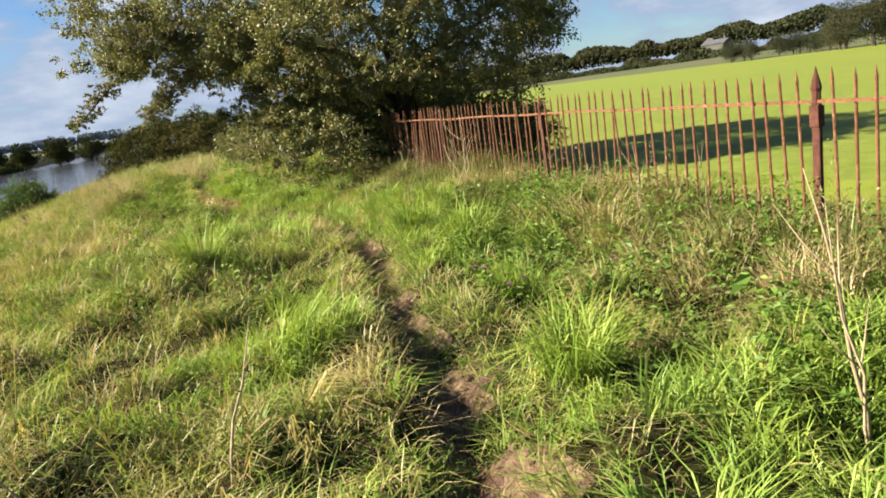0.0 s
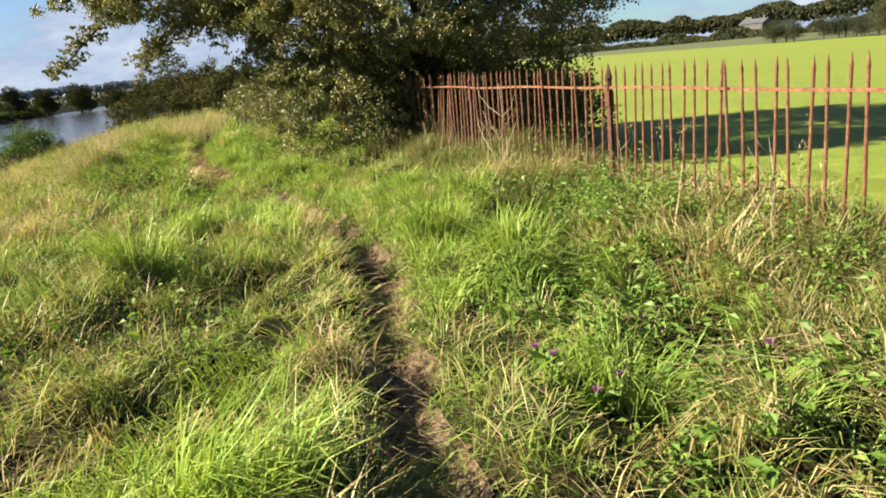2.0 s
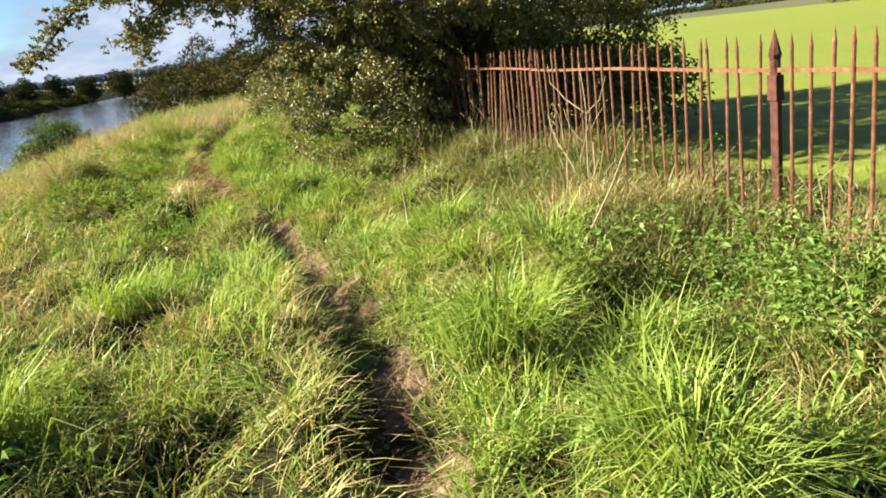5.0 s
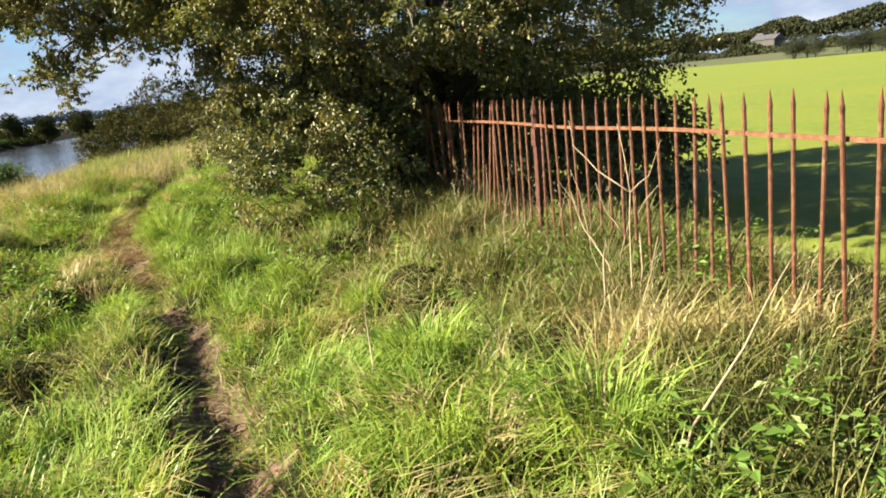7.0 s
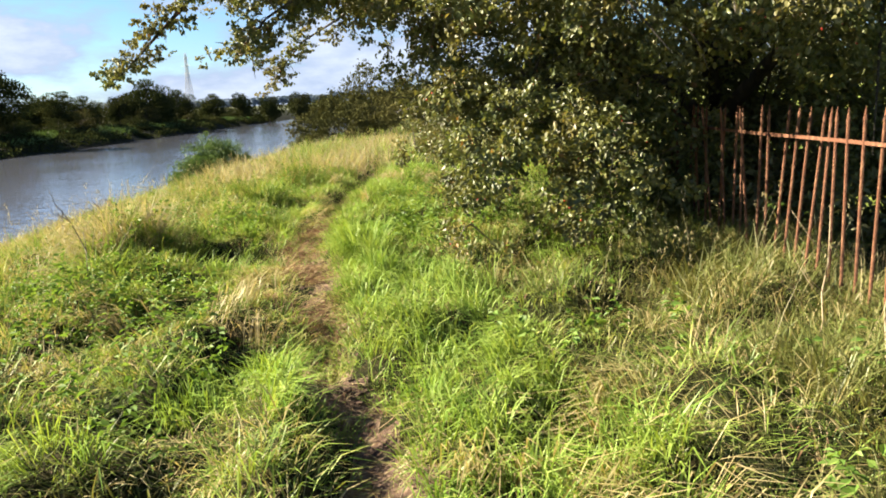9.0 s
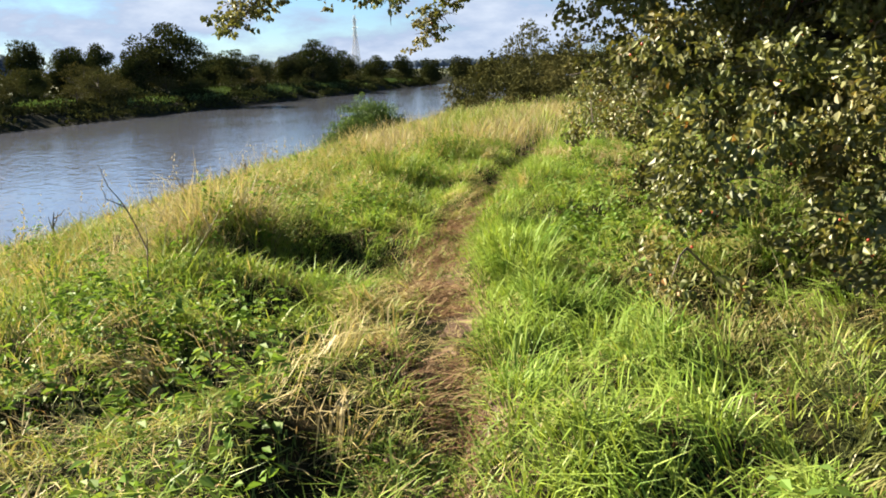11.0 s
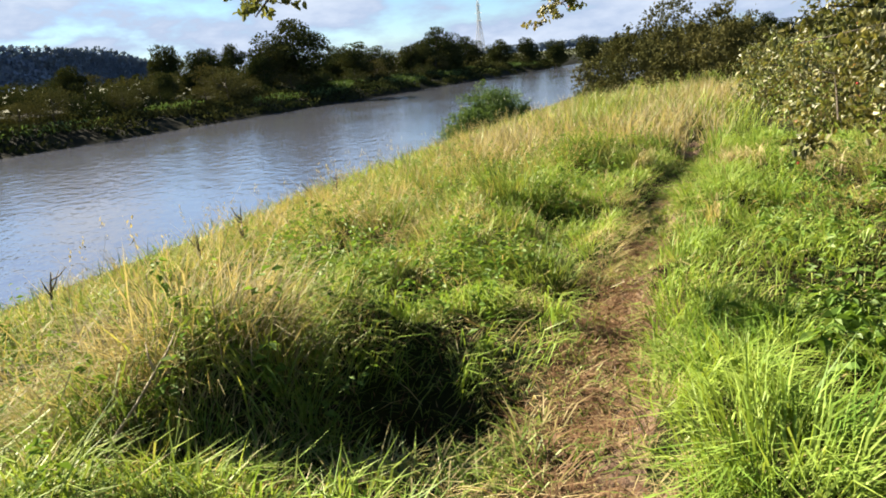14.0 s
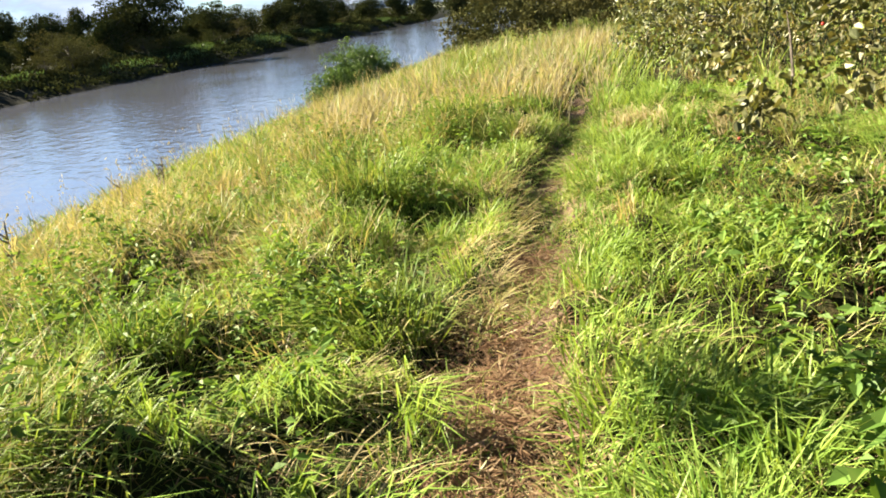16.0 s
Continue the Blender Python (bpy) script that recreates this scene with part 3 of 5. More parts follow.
LIMB_ENDS = [((-2.6, -2.6, 2.9), 0.09), ((-3.4, 0.6, 2.4), 0.09), ((-2.0, 3.0, 3.2), 0.08), ((2.6, -2.0, 2.0), 0.08), ((1.0, 3.6, 3.6), 0.09),
         ((-0.6, -2.2, 1.5), 0.07), ((-0.6, -1.6, 4.6), 0.08), ((0.8, 1.4, 4.8), 0.07), ((3.0, 1.6, 3.8), 0.07), ((-2.8, 1.8, 4.6), 0.07), ((1.8, -3.0, 1.3), 0.03)]
rr = random.Random(5)
for (ds, dn, dz), rad in LIMB_ENDS:
    end = at(TRUNK_S + ds, TRUNK_N + dn, dz)
    start = g0 + Vector((0, 0, min(dz * 0.55, 2.6)))
    pts = [start.lerp(end, f) + Vector((rr.uniform(-0.15, 0.15), rr.uniform(-0.15, 0.15), 0.45 * math.sin(f * math.pi))) * (1 if 0 < f < 1 else 0) for f in (0, 0.25, 0.5, 0.75, 1)]
    bm = bmesh.new()
    tube(bm, pts, [rad, rad * 0.8, rad * 0.6, rad * 0.4, 0.008], 7)
    for f in range(1, 5):
        for _ in range(4):
            q = pts[f] + Vector((rr.gauss(0, 0.6), rr.gauss(0, 0.6), rr.gauss(0.1, 0.5)))
            m = pts[f].lerp(q, 0.5) + Vector((0, 0, 0.08))
            tube(bm, [pts[f], m, q], [rad * 0.22, rad * 0.15, 0.004], 5)
    part("limb", bm, M_BARK, tree, "", True)

# the long bough that hangs out over the path and the bank
bough = [(18.8, 3.0, 2.6), (19.4, 1.2, 3.4), (19.7, -0.4, 3.5), (19.8, -1.7, 3.0), (19.85, -2.5, 2.3), (19.75, -3.0, 1.8)]
bm = bmesh.new()
tube(bm, [at(*b) for b in bough], [0.08, 0.06, 0.045, 0.03, 0.018, 0.005], 7)
part("bough", bm, M_BARK, tree, "", True)
sprays = [[(19.2, 1.4, 3.3), (18.9, 0.2, 3.0), (18.7, -0.7, 2.45), (18.7, -1.1, 2.05)], [(21.5, 1.5, 3.3), (22.4, 0.2, 3.1), (23.0, -1.1, 2.5), (23.2, -1.75, 1.85)]]
for line in sprays:
    bm = bmesh.new()
    tube(bm, [at(*q) for q in line], [0.035, 0.025, 0.014, 0.004], 6)
    part("bough", bm, M_BARK, tree, "", True)

blobs = []
for _ in range(520):
    # clumps over the crown's outside and within it
    d = Vector((rr.gauss(0, 1), rr.gauss(0, 1), rr.gauss(0, 1))).normalized()
    f = rr.uniform(0.5, 1.0) ** 0.5
    s = TRUNK_S + 0.2 + d.x * 3.9 * f
    n = TRUNK_N + 0.25 + d.y * (4.4 if d.y > 0 else 4.2) * f
    z = 3.2 + d.z * 1.9 * f
    low = 1.55 if n > 3.6 else max(0.25, 1.45 - 0.75 * (3.6 - n))
    if n < 1.0:
        low = 1.5
    if z < low + 0.25:
        continue
    if n > 3.9 and z < 4.4 and rr.random() < 0.5:
        continue
    k = rr.uniform(0.35, 0.7)
    blobs.append((s, n, z, k, k, k * rr.uniform(0.6, 0.9)))
for _ in range(110):
    # low skirt on the path's side, down to the grass
    s, n = rr.uniform(15.9, 20.6), rr.uniform(1.3, 3.3)
    k = rr.uniform(0.22, 0.45)
    blobs.append((s, n, rr.uniform(0.35, 1.7), k, k, k * 0.75))
for _ in range(210):
    # the canopy that reaches out over the path
    s, n = rr.uniform(18.4, 22.6), rr.uniform(-2.7, 1.4)
    if rr.random() < (-n - 1.2) / 3.0:
        continue
    k = rr.uniform(0.28, 0.5)
    blobs.append((s, n, 2.7 + 0.15 * abs(n) + rr.random() ** 1.4 * 2.0, k, k, k * 0.7))
for _ in range(70):
    # dark scrub at the foot, behind the railing
    k = rr.uniform(0.3, 0.5)
    blobs.append((rr.uniform(17.0, 20.8), rr.uniform(4.3, 7.7) if rr.random() < 0.8 else rr.uniform(2.6, 4.3), rr.uniform(0.15, 2.1), k, k, k * 0.8))
for (ds, dn, dz), rad in LIMB_ENDS:
    for _ in range(4):
        blobs.append((TRUNK_S + ds + rr.gauss(0, 0.3), TRUNK_N + dn + rr.gauss(0, 0.3), dz + rr.gauss(0, 0.25), 0.4, 0.4, 0.32))
for _ in range(26):
    # boughs low beside the path
    s = rr.uniform(19.3, 21.6)
    k = rr.uniform(0.15, 0.3)
    blobs.append((s, rr.uniform(0.8, 1.8), rr.uniform(1.15, 2.4), k, k, k * 0.7))
for _ in range(60):
    # the sunlit boughs that reach out along the railing towards the start of the walk
    k = rr.uniform(0.25, 0.42)
    n = rr.uniform(3.0, 6.4)
    blobs.append((rr.uniform(14.7, 16.4), n, rr.uniform(1.9, 4.3), k, k, k * 0.75))
for _ in range(18):
    # sprays that hang in over the right edge of the path
    k = rr.uniform(0.14, 0.26)
    n = rr.uniform(0.1, 1.0)
    blobs.append((rr.uniform(19.6, 22.6), n, rr.uniform(2.1 - 0.45 * n, 2.9), k, k, k * 0.7))
for (s0, n0, z0), (s1, n1, z1) in [q for line in (bough, *sprays) for q in zip(line, line[1:])]:
    for i in range(22):
        f = rr.random()
        k = 0.13 + 0.02 * (n0 + 3.6)
        blobs.append((s0 + (s1 - s0) * f + rr.gauss(0, 0.12), n0 + (n1 - n0) * f + rr.gauss(0, 0.1), z0 + (z1 - z0) * f + rr.gauss(0.0, 0.11), k, k, k * 0.7))
near_blobs = [q for q in blobs if (q[1] < 2.7 or q[0] < 16.5) and q[2] < 3.2]
far_blobs = [q for q in blobs if not ((q[1] < 2.7 or q[0] < 16.5) and q[2] < 3.2)]
c, w, sz = crown_leaves(far_blobs, 175000, (0.042, 0.085), 10, 0.18)
tagged(part_mesh("crown", leaf_mesh("crown", c, w, sz, M_HAW, 0.75), tree, "dense small glossy leaves"), kind="stuff")
c, w, sz = crown_leaves(near_blobs, 98000, (0.034, 0.066), 6, 0.15)
tagged(part_mesh("low_foliage", lobed_leaf_mesh("low_foliage", c, w, sz, M_HAW), tree, "hanging leafy sprays with red berries"), kind="stuff")
bm = bmesh.new()
for i in rng.choice(len(c), 600):
    bmesh.ops.create_icosphere(bm, subdivisions=1, radius=0.009, matrix=Matrix.Translation(Vector(c[i]) + Vector((0, 0, -0.03))))
tagged(part("berries", bm, M_BERRY, tree, "ripe red haws", True), kind="stuff")

# fine twigs in the crown
bm = bmesh.new()
for b in rr.sample(blobs, 420):
    p = at(b[0], b[1], b[2])
    for _ in range(2):
        q = p + Vector((rr.gauss(0, 0.6), rr.gauss(0, 0.6), rr.gauss(-0.1, 0.5))) * b[3]
        tube(bm, [p, p.lerp(q, 0.5) + Vector((0, 0, 0.04)), q], [0.008, 0.006, 0.002], 4)
tagged(part("twig_work", bm, M_TWIG, tree), kind="stuff")


# ---- bushes and far trees ----
def bush(name, label, category, s, n, blobs_at, count, size, mat, narrow=0.5):
    base = new(name)
    base.matrix_world = Matrix.Translation(at(s, n))
    g = at(s, n)
    for b in blobs_at[:14]:
        q = at(b[0], b[1], b[2]) - g
        bm = bmesh.new()
        tube(bm, [Vector((q.x * 0.15, q.y * 0.15, -0.15)), Vector((q.x * 0.5, q.y * 0.5, q.z * 0.6)), q], [0.035, 0.02, 0.006], 5)
        part("stem", bm, M_BARK, base)
    c, w, sz = crown_leaves(blobs_at, count, size)
    ob = part_mesh("foliage", leaf_mesh("foliage", c - np.array(g), w, sz, mat, narrow), base)
    tagged(ob, kind="stuff")
    return tagged(base, label, category)


def heap(seed, s, n, ls, ln, h, count, k=(0.3, 0.6)):
    r = random.Random(seed)
    out = []
    for _ in range(count):
        u, v = r.uniform(-1, 1), r.uniform(-1, 1)
        if u * u + v * v > 1:
            continue
        ps, pn = s + u * ls, n + v * ln
        g = float(height(np.array([ps]), np.array([pn]))[0])
        top = h * (1 - 0.6 * (u * u + v * v)) * r.uniform(0.7, 1.1)
        rad = r.uniform(*k)
        out.append((ps, pn, g + max(rad * 0.5, r.uniform(0.25, 1.0) * top - rad * 0.4), rad, rad, rad * 0.85))
    return out


bush("thicket", "dense dark scrub under the hawthorn behind the railing", "bush", 18.6, 5.7, heap(15, 18.6, 5.7, 2.0, 2.3, 2.5, 190, (0.3, 0.5)), 26000, (0.07, 0.13), M_HAW)
bush("willow_bush", "round blue-green willow bush at the water's edge", "bush", 50, -11.2, heap(11, 50, -11.2, 3.3, 1.8, 2.15, 110), 12000, (0.12, 0.26), M_WILLOW, 0.25)
bush("thicket", "tall olive scrub thicket on the bank beside the path", "bush", 47, -2.2, heap(12, 47, -2.2, 7.0, 4.0, 3.5, 230, (0.25, 0.5)), 27000, (0.08, 0.17), M_AUTUMN)
bush("thicket", "tall leafy scrub behind the hawthorn", "bush", 31, 4.0, heap(13, 31.5, 4.3, 5.5, 4.2, 3.7, 190), 26000, (0.07, 0.15), M_HAW)


def far_tree_proto(name, label, h, wide, mat, seed, leaves=1500, leaf=(0.03, 0.065)):
    base = new(name)
    r = random.Random(seed)
    bm = bmesh.new()
    tube(bm, [(0, 0, -0.5), (0.05, 0, h * 0.25), (0, 0.1, h * 0.55), (0.1, 0, h * 0.85)], [0.035 * h, 0.028 * h, 0.018 * h, 0.005 * h], 7)
    for k in range(6):
        a = r.uniform(0, 6.28)
        z = h * r.uniform(0.25, 0.5)
        tube(bm, [(0, 0, z), (math.cos(a) * wide * 0.2, math.sin(a) * wide * 0.2, z + h * 0.12), (math.cos(a) * wide * 0.4, math.sin(a) * wide * 0.4, z + h * 0.2)], [0.012 * h, 0.008 * h, 0.002 * h], 5)
    part("trunk", bm, M_BARK, base)
    lumps = []
    for _ in range(34):
        d = Vector((r.gauss(0, 1), r.gauss(0, 1), r.gauss(0, 1))).normalized() * r.uniform(0.4, 1)
        k = r.uniform(0.13, 0.24)
        lumps.append((d.x * wide * 0.42, d.y * wide * 0.42, h * 0.5 + d.z * h * 0.42, k * wide, k * wide, k * h * 0.7))
    L = np.array(lumps)
    pick = rng.integers(0, len(L), leaves)
    d = rng.normal(0, 1, (leaves, 3))
    d /= np.linalg.norm(d, axis=1)[:, None]
    c = L[pick, :3] + d * L[pick, 3:] * rng.uniform(0.55, 1.1, leaves)[:, None]
    c[:, 2] = np.maximum(c[:, 2], 0.15)
    ob = part_mesh("crown", leaf_mesh("crown", c, d + rng.normal(0, 0.6, (leaves, 3)), rng.uniform(*leaf, leaves) * h, mat, 0.8), base)
    tagged(ob, kind="stuff")
    return tagged(base, label, "tree", "trees across the river")


def plant_tree(proto, first, s, n, k, turn):
    p = at(s, n)
    m = pose(p.x, p.y, p.z, 0, 0, turn)
    if first:
        proto.matrix_world = m
        proto.scale = (k, k, k)
        return proto
    ob = copy_thing(proto, m)
    ob.scale = (k, k, k)
    return ob


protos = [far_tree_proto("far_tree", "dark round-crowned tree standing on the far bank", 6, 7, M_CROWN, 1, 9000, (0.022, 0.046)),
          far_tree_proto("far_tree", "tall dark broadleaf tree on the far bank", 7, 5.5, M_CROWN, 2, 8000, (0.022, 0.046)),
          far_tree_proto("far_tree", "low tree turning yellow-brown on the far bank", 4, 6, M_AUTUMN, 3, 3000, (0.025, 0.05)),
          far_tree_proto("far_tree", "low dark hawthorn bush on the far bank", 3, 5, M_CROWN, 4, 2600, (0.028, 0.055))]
used = [False] * 4
r = random.Random(21)
FAR = [(96, -49, 0, 1.35), (91, -50, 1, 0.8), (139, -48, 0, 1.25), (82, -50, 2, 0.9), (76, -51, 1, 0.45), (70, -50, 2, 0.7), (60, -50, 3, 1.0), (64, -49, 3, 0.9), (55, -52, 3, 1.1), (92, -50, 2, 0.9), (98, -52, 2, 0.9), (112, -49, 0, 0.9),
       (120, -50, 0, 0.8), (130, -49, 1, 0.75), (137, -50, 0, 0.9), (146, -48, 1, 0.8), (156, -49, 0, 1.0), (168, -46, 0, 0.9), (180, -44, 1, 0.9)]
FAR += [(44 + 3.4 * i + r.uniform(-1, 1), -45.0 - r.uniform(0, 5), 3 if r.random() < 0.75 else 2, r.uniform(0.4, 0.8)) for i in range(44)]
FAR += [(40 + 9 * i + r.uniform(-3, 3), -52 - r.uniform(0, 8), 3 if r.random() < 0.6 else 2, r.uniform(0.7, 1.1)) for i in range(17)]
FAR += [(190 + 9 * i, -40 + 5.5 * i, r.choice((0, 1)), r.uniform(0.9, 1.3)) for i in range(16)]
FAR += [(50 + 16 * i + r.uniform(-5, 5), -105 - r.uniform(0, 40), r.choice((0, 1, 3)), r.uniform(0.9, 1.4)) for i in range(14)]
FAR += [(44 + 5.2 * i + r.uniform(-2, 2), -55 - r.uniform(0, 6), r.choice((2, 3, 3, 1)), r.uniform(0.55, 0.85)) for i in range(30)]
for s, n, kind, k in FAR:
    plant_tree(protos[kind], not used[kind], s, n, k, r.uniform(0, 360))
    used[kind] = True

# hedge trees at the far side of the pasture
edge_protos = [far_tree_proto("field_tree", "broad oak in the wood beyond the pasture", 9, 10, M_HAZY_HILL, 31, 6000, (0.016, 0.034)), far_tree_proto("field_tree", "olive-green tree in the wood beyond the pasture", 8, 8, M_HAZY_HILL, 32, 5600, (0.016, 0.034))]
used = [False, False]
for i in range(38):
    s = 30 + i * 2.6 + r.uniform(-2, 2)
    k = 0 if r.random() < 0.7 else 1
    ob = plant_tree(edge_protos[k], not used[k], s, 84 + 0.10 * (s - 70) + r.uniform(-3, 8), r.uniform(0.8, 1.2) * (0.85 if s < 100 else 0.5), r.uniform(0, 360))
    tagged(ob, group="wood beyond the pasture")
    used[k] = True


k = 44000
s, n = rng.uniform(30, 200, k), -40.6 - rng.uniform(0, 1, k) ** 0.7 * 8
keep_it = vnoise(s * 0.25, n * 0.5, 51) > 0.25
s, n = s[keep_it], n[keep_it]
k = len(s)
x, y = W(s, n)
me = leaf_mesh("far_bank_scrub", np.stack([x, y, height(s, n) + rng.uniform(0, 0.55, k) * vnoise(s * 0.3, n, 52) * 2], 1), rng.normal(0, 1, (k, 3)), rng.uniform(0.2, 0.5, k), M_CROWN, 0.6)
tagged(new("far_bank_scrub", me), "dark low scrub on the far river bank", "scrub", kind="stuff")

k = 26000
s, n = rng.uniform(30, 190, k), -42.5 - rng.uniform(0, 1, k) * 4.5
keep_it = vnoise(s * 0.16, n * 0.45, 53) > 0.62
s, n = s[keep_it], n[keep_it]
k = len(s)
x, y = W(s, n)
me = leaf_mesh("far_bank_tufts", np.stack([x, y, height(s, n) + rng.uniform(0.1, 0.75, k)], 1), rng.normal(0, 0.5, (k, 3)) + np.array([0, 0, 0.8]), rng.uniform(0.15, 0.4, k), M_WILLOW, 0.35)
tagged(new("far_bank_tufts", me), "pale green grass patches on the far river bank", "grass", kind="stuff")


def far_wood(name, label, pts, count, tall, mat, size):
    """A distant wood: leaf masses along a ridge of plan points (s, n, ground height)."""
    pts = np.array(pts, float)
    f = rng.uniform(0, len(pts) - 1, count)
    i = f.astype(int)
    q = pts[i] + (pts[np.minimum(i + 1, len(pts) - 1)] - pts[i]) * (f - i)[:, None]
    hump = 0.55 + 0.6 * vnoise(f * 9, f * 0, 77)
    depth = rng.uniform(-1, 1, count)
    z = q[:, 2] + tall * hump * np.sqrt(rng.uniform(0, 1, count)) * (1 - 0.4 * depth ** 2)
    x, y = W(q[:, 0] + depth * tall, q[:, 1] + depth * tall)
    ob = new(name, leaf_mesh(name, np.stack([x, y, z], 1), rng.normal(0, 1, (count, 3)), rng.uniform(*size, count), mat, 0.8))
    return tagged(ob, label, "wood", kind="stuff")


far_wood("far_wood", "distant dark wooded hill across the river", [(537, -464, -16), (516, -486, -2), (481, -520, 2), (424, -566, 4), (340, -618, 2)], 24000, 32, M_HAZY_WOOD, (2.0, 4.5))
far_wood("far_wood", "distant wooded ridge beyond the pasture", [(420, 60, 2), (400, 110, 3), (370, 170, 4), (330, 220, 5), (270, 260, 7), (200, 300, 10)], 42000, 9, M_HAZY_HILL, (1.0, 2.1))
far_wood("far_wood", "belt of trees below the wooded ridge", [(40, 150, -2), (110, 160, -2), (170, 172, -2), (235, 172, -2), (300, 160, -2), (370, 130, -1), (420, 60, -1)], 50000, 6.6, M_HAZY_HILL, (0.8, 1.6))
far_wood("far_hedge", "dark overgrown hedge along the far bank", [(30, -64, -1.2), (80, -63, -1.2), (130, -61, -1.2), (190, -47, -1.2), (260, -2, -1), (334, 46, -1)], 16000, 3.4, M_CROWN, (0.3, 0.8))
far_wood("far_wood", "distant tree line across the meadows", [(900, -500, 0), (900, -300, 2), (900, -100, 4), (800, 60, 3)], 9000, 8, M_HAZY_WOOD, (3.0, 6.0))


def far_house():
    """A stone house with a tower on the wooded ridge."""
    base = new("country_house")
    p = at(266, 188)
    base.matrix_world = pose(p.x, p.y, 0.2, 0, 0, S_TURN + 20) @ Matrix.Scale(0.8, 4)

    def block(name, x0, x1, y0, y1, z0, z1, mat):
        bm = bmesh.new()
        bmesh.ops.create_cube(bm, size=1.0, matrix=Matrix.Translation(((x0 + x1) / 2, (y0 + y1) / 2, (z0 + z1) / 2)) @ Matrix.Diagonal((x1 - x0, y1 - y0, z1 - z0, 1)))
        bmesh.ops.bevel(bm, geom=bm.edges[:], offset=0.05, segments=1, affect="EDGES")
        return part(name, bm, mat, base)
    block("wall", -6, 6, -4, 4, 0, 7.5, M_STONE)
    block("tower", 3, 6.5, -4.5, -1, 0, 10.5, M_STONE)
    bm = bmesh.new()
    v = [bm.verts.new(q) for q in ((-6.4, -4.4, 7.4), (6.4, -4.4, 7.4), (6.4, 4.4, 7.4), (-6.4, 4.4, 7.4), (-6.4, 0, 9.6), (6.4, 0, 9.6))]
    for f in ((0, 1, 5, 4), (2, 3, 4, 5), (1, 2, 5), (3, 0, 4), (3, 2, 1, 0)):
        bm.faces.new([v[i] for i in f])
    part("roof", bm, M_SLATE, base, "grey slate roof")
    block("chimney", -5, -4, -0.6, 0.6, 8.5, 10.8, M_STONE)
    for i in range(4):
        for z in (1.2, 4.4):
            block("window", -6.06, -5.9, -3.2 + 1.8 * i, -2.2 + 1.8 * i, z, z + 1.7, M_SLATE)
    tagged(base, "grey stone country house with a tower among distant trees", "house")


far_house()


def pylon():
    base = new("electricity_pylon")
    p = at(640, -205)
    base.matrix_world = Matrix.Translation((p.x, p.y, p.z))
    legs = [(sx * 3.4, sy * 3.4) for sx in (-1, 1) for sy in (-1, 1)]
    for lx, ly in legs:
        bm = bmesh.new()
        tube(bm, [(lx, ly, -1), (lx * 0.33, ly * 0.33, 26), (lx * 0.16, ly * 0.16, 44)], [0.22, 0.18, 0.14], 4)
        part("leg", bm, M_STEEL, base)
    bm = bmesh.new()
    for i in range(10):
        z0, z1 = i * 4.2, i * 4.2 + 4.2
        k0, k1 = 3.4 * max(0.17, 1 - z0 / 38), 3.4 * max(0.17, 1 - z1 / 38)
        for ax in range(4):
            c0, c1 = [((-1, -1), (1, -1)), ((1, -1), (1, 1)), ((1, 1), (-1, 1)), ((-1, 1), (-1, -1))][ax]
            tube(bm, [(c0[0] * k0, c0[1] * k0, z0), (c1[0] * k1, c1[1] * k1, z1)], [0.1, 0.1], 4)
            tube(bm, [(c1[0] * k0, c1[1] * k0, z0), (c0[0] * k1, c0[1] * k1, z1)], [0.1, 0.1], 4)
    part("lattice", bm, M_STEEL, base)
    for z, half in ((28, 5.0), (34, 6.0), (40, 4.2)):
        bm = bmesh.new()
        tube(bm, [(-half, 0, z), (0, 0, z + 0.9), (half, 0, z)], [0.12, 0.3, 0.12], 4)
        part("crossarm", bm, M_STEEL, base)
    tagged(base, "tall grey lattice electricity pylon in the distance", "pylon")


pylon()

# ---- dead stalks and twigs ----
def stalk(name, label, s, n, way, tall, rad, mat, forks, seed):
    """A dry stem with side shoots; way: how far the top leans along s and n."""
    r = random.Random(seed)
    base = new(name)
    g = at(s, n)
    base.matrix_world = Matrix.Translation(g)
    lx, ly = W(*way)
    pts = [Vector((lx * f ** 1.2 + r.gauss(0, 0.012), ly * f ** 1.2 + r.gauss(0, 0.012), tall * f - 0.06 * (f == 0))) for f in (0, 0.2, 0.4, 0.6, 0.8, 1.0)]
    bm = bmesh.new()
    tube(bm, pts, [rad, rad * 0.95, rad * 0.85, rad * 0.7, rad * 0.5, rad * 0.2], 6)
    part("stem", bm, mat, base, "", True)
    for k in range(forks):
        f = r.uniform(1.5, 4.6)
        i = int(f)
        p = pts[i].lerp(pts[min(i + 1, 5)], f - i)
        a = r.uniform(0, 6.28)
        q = p + Vector((math.cos(a), math.sin(a), r.uniform(0.6, 1.5))) * tall * r.uniform(0.12, 0.26)
        bm = bmesh.new()
        tube(bm, [p, p.lerp(q, 0.5) + Vector((0, 0, -0.02)), q], [rad * 0.5, rad * 0.4, rad * 0.12], 5)
        part("shoot", bm, mat, base, "", True)
    return tagged(base, label, "dead stalk")




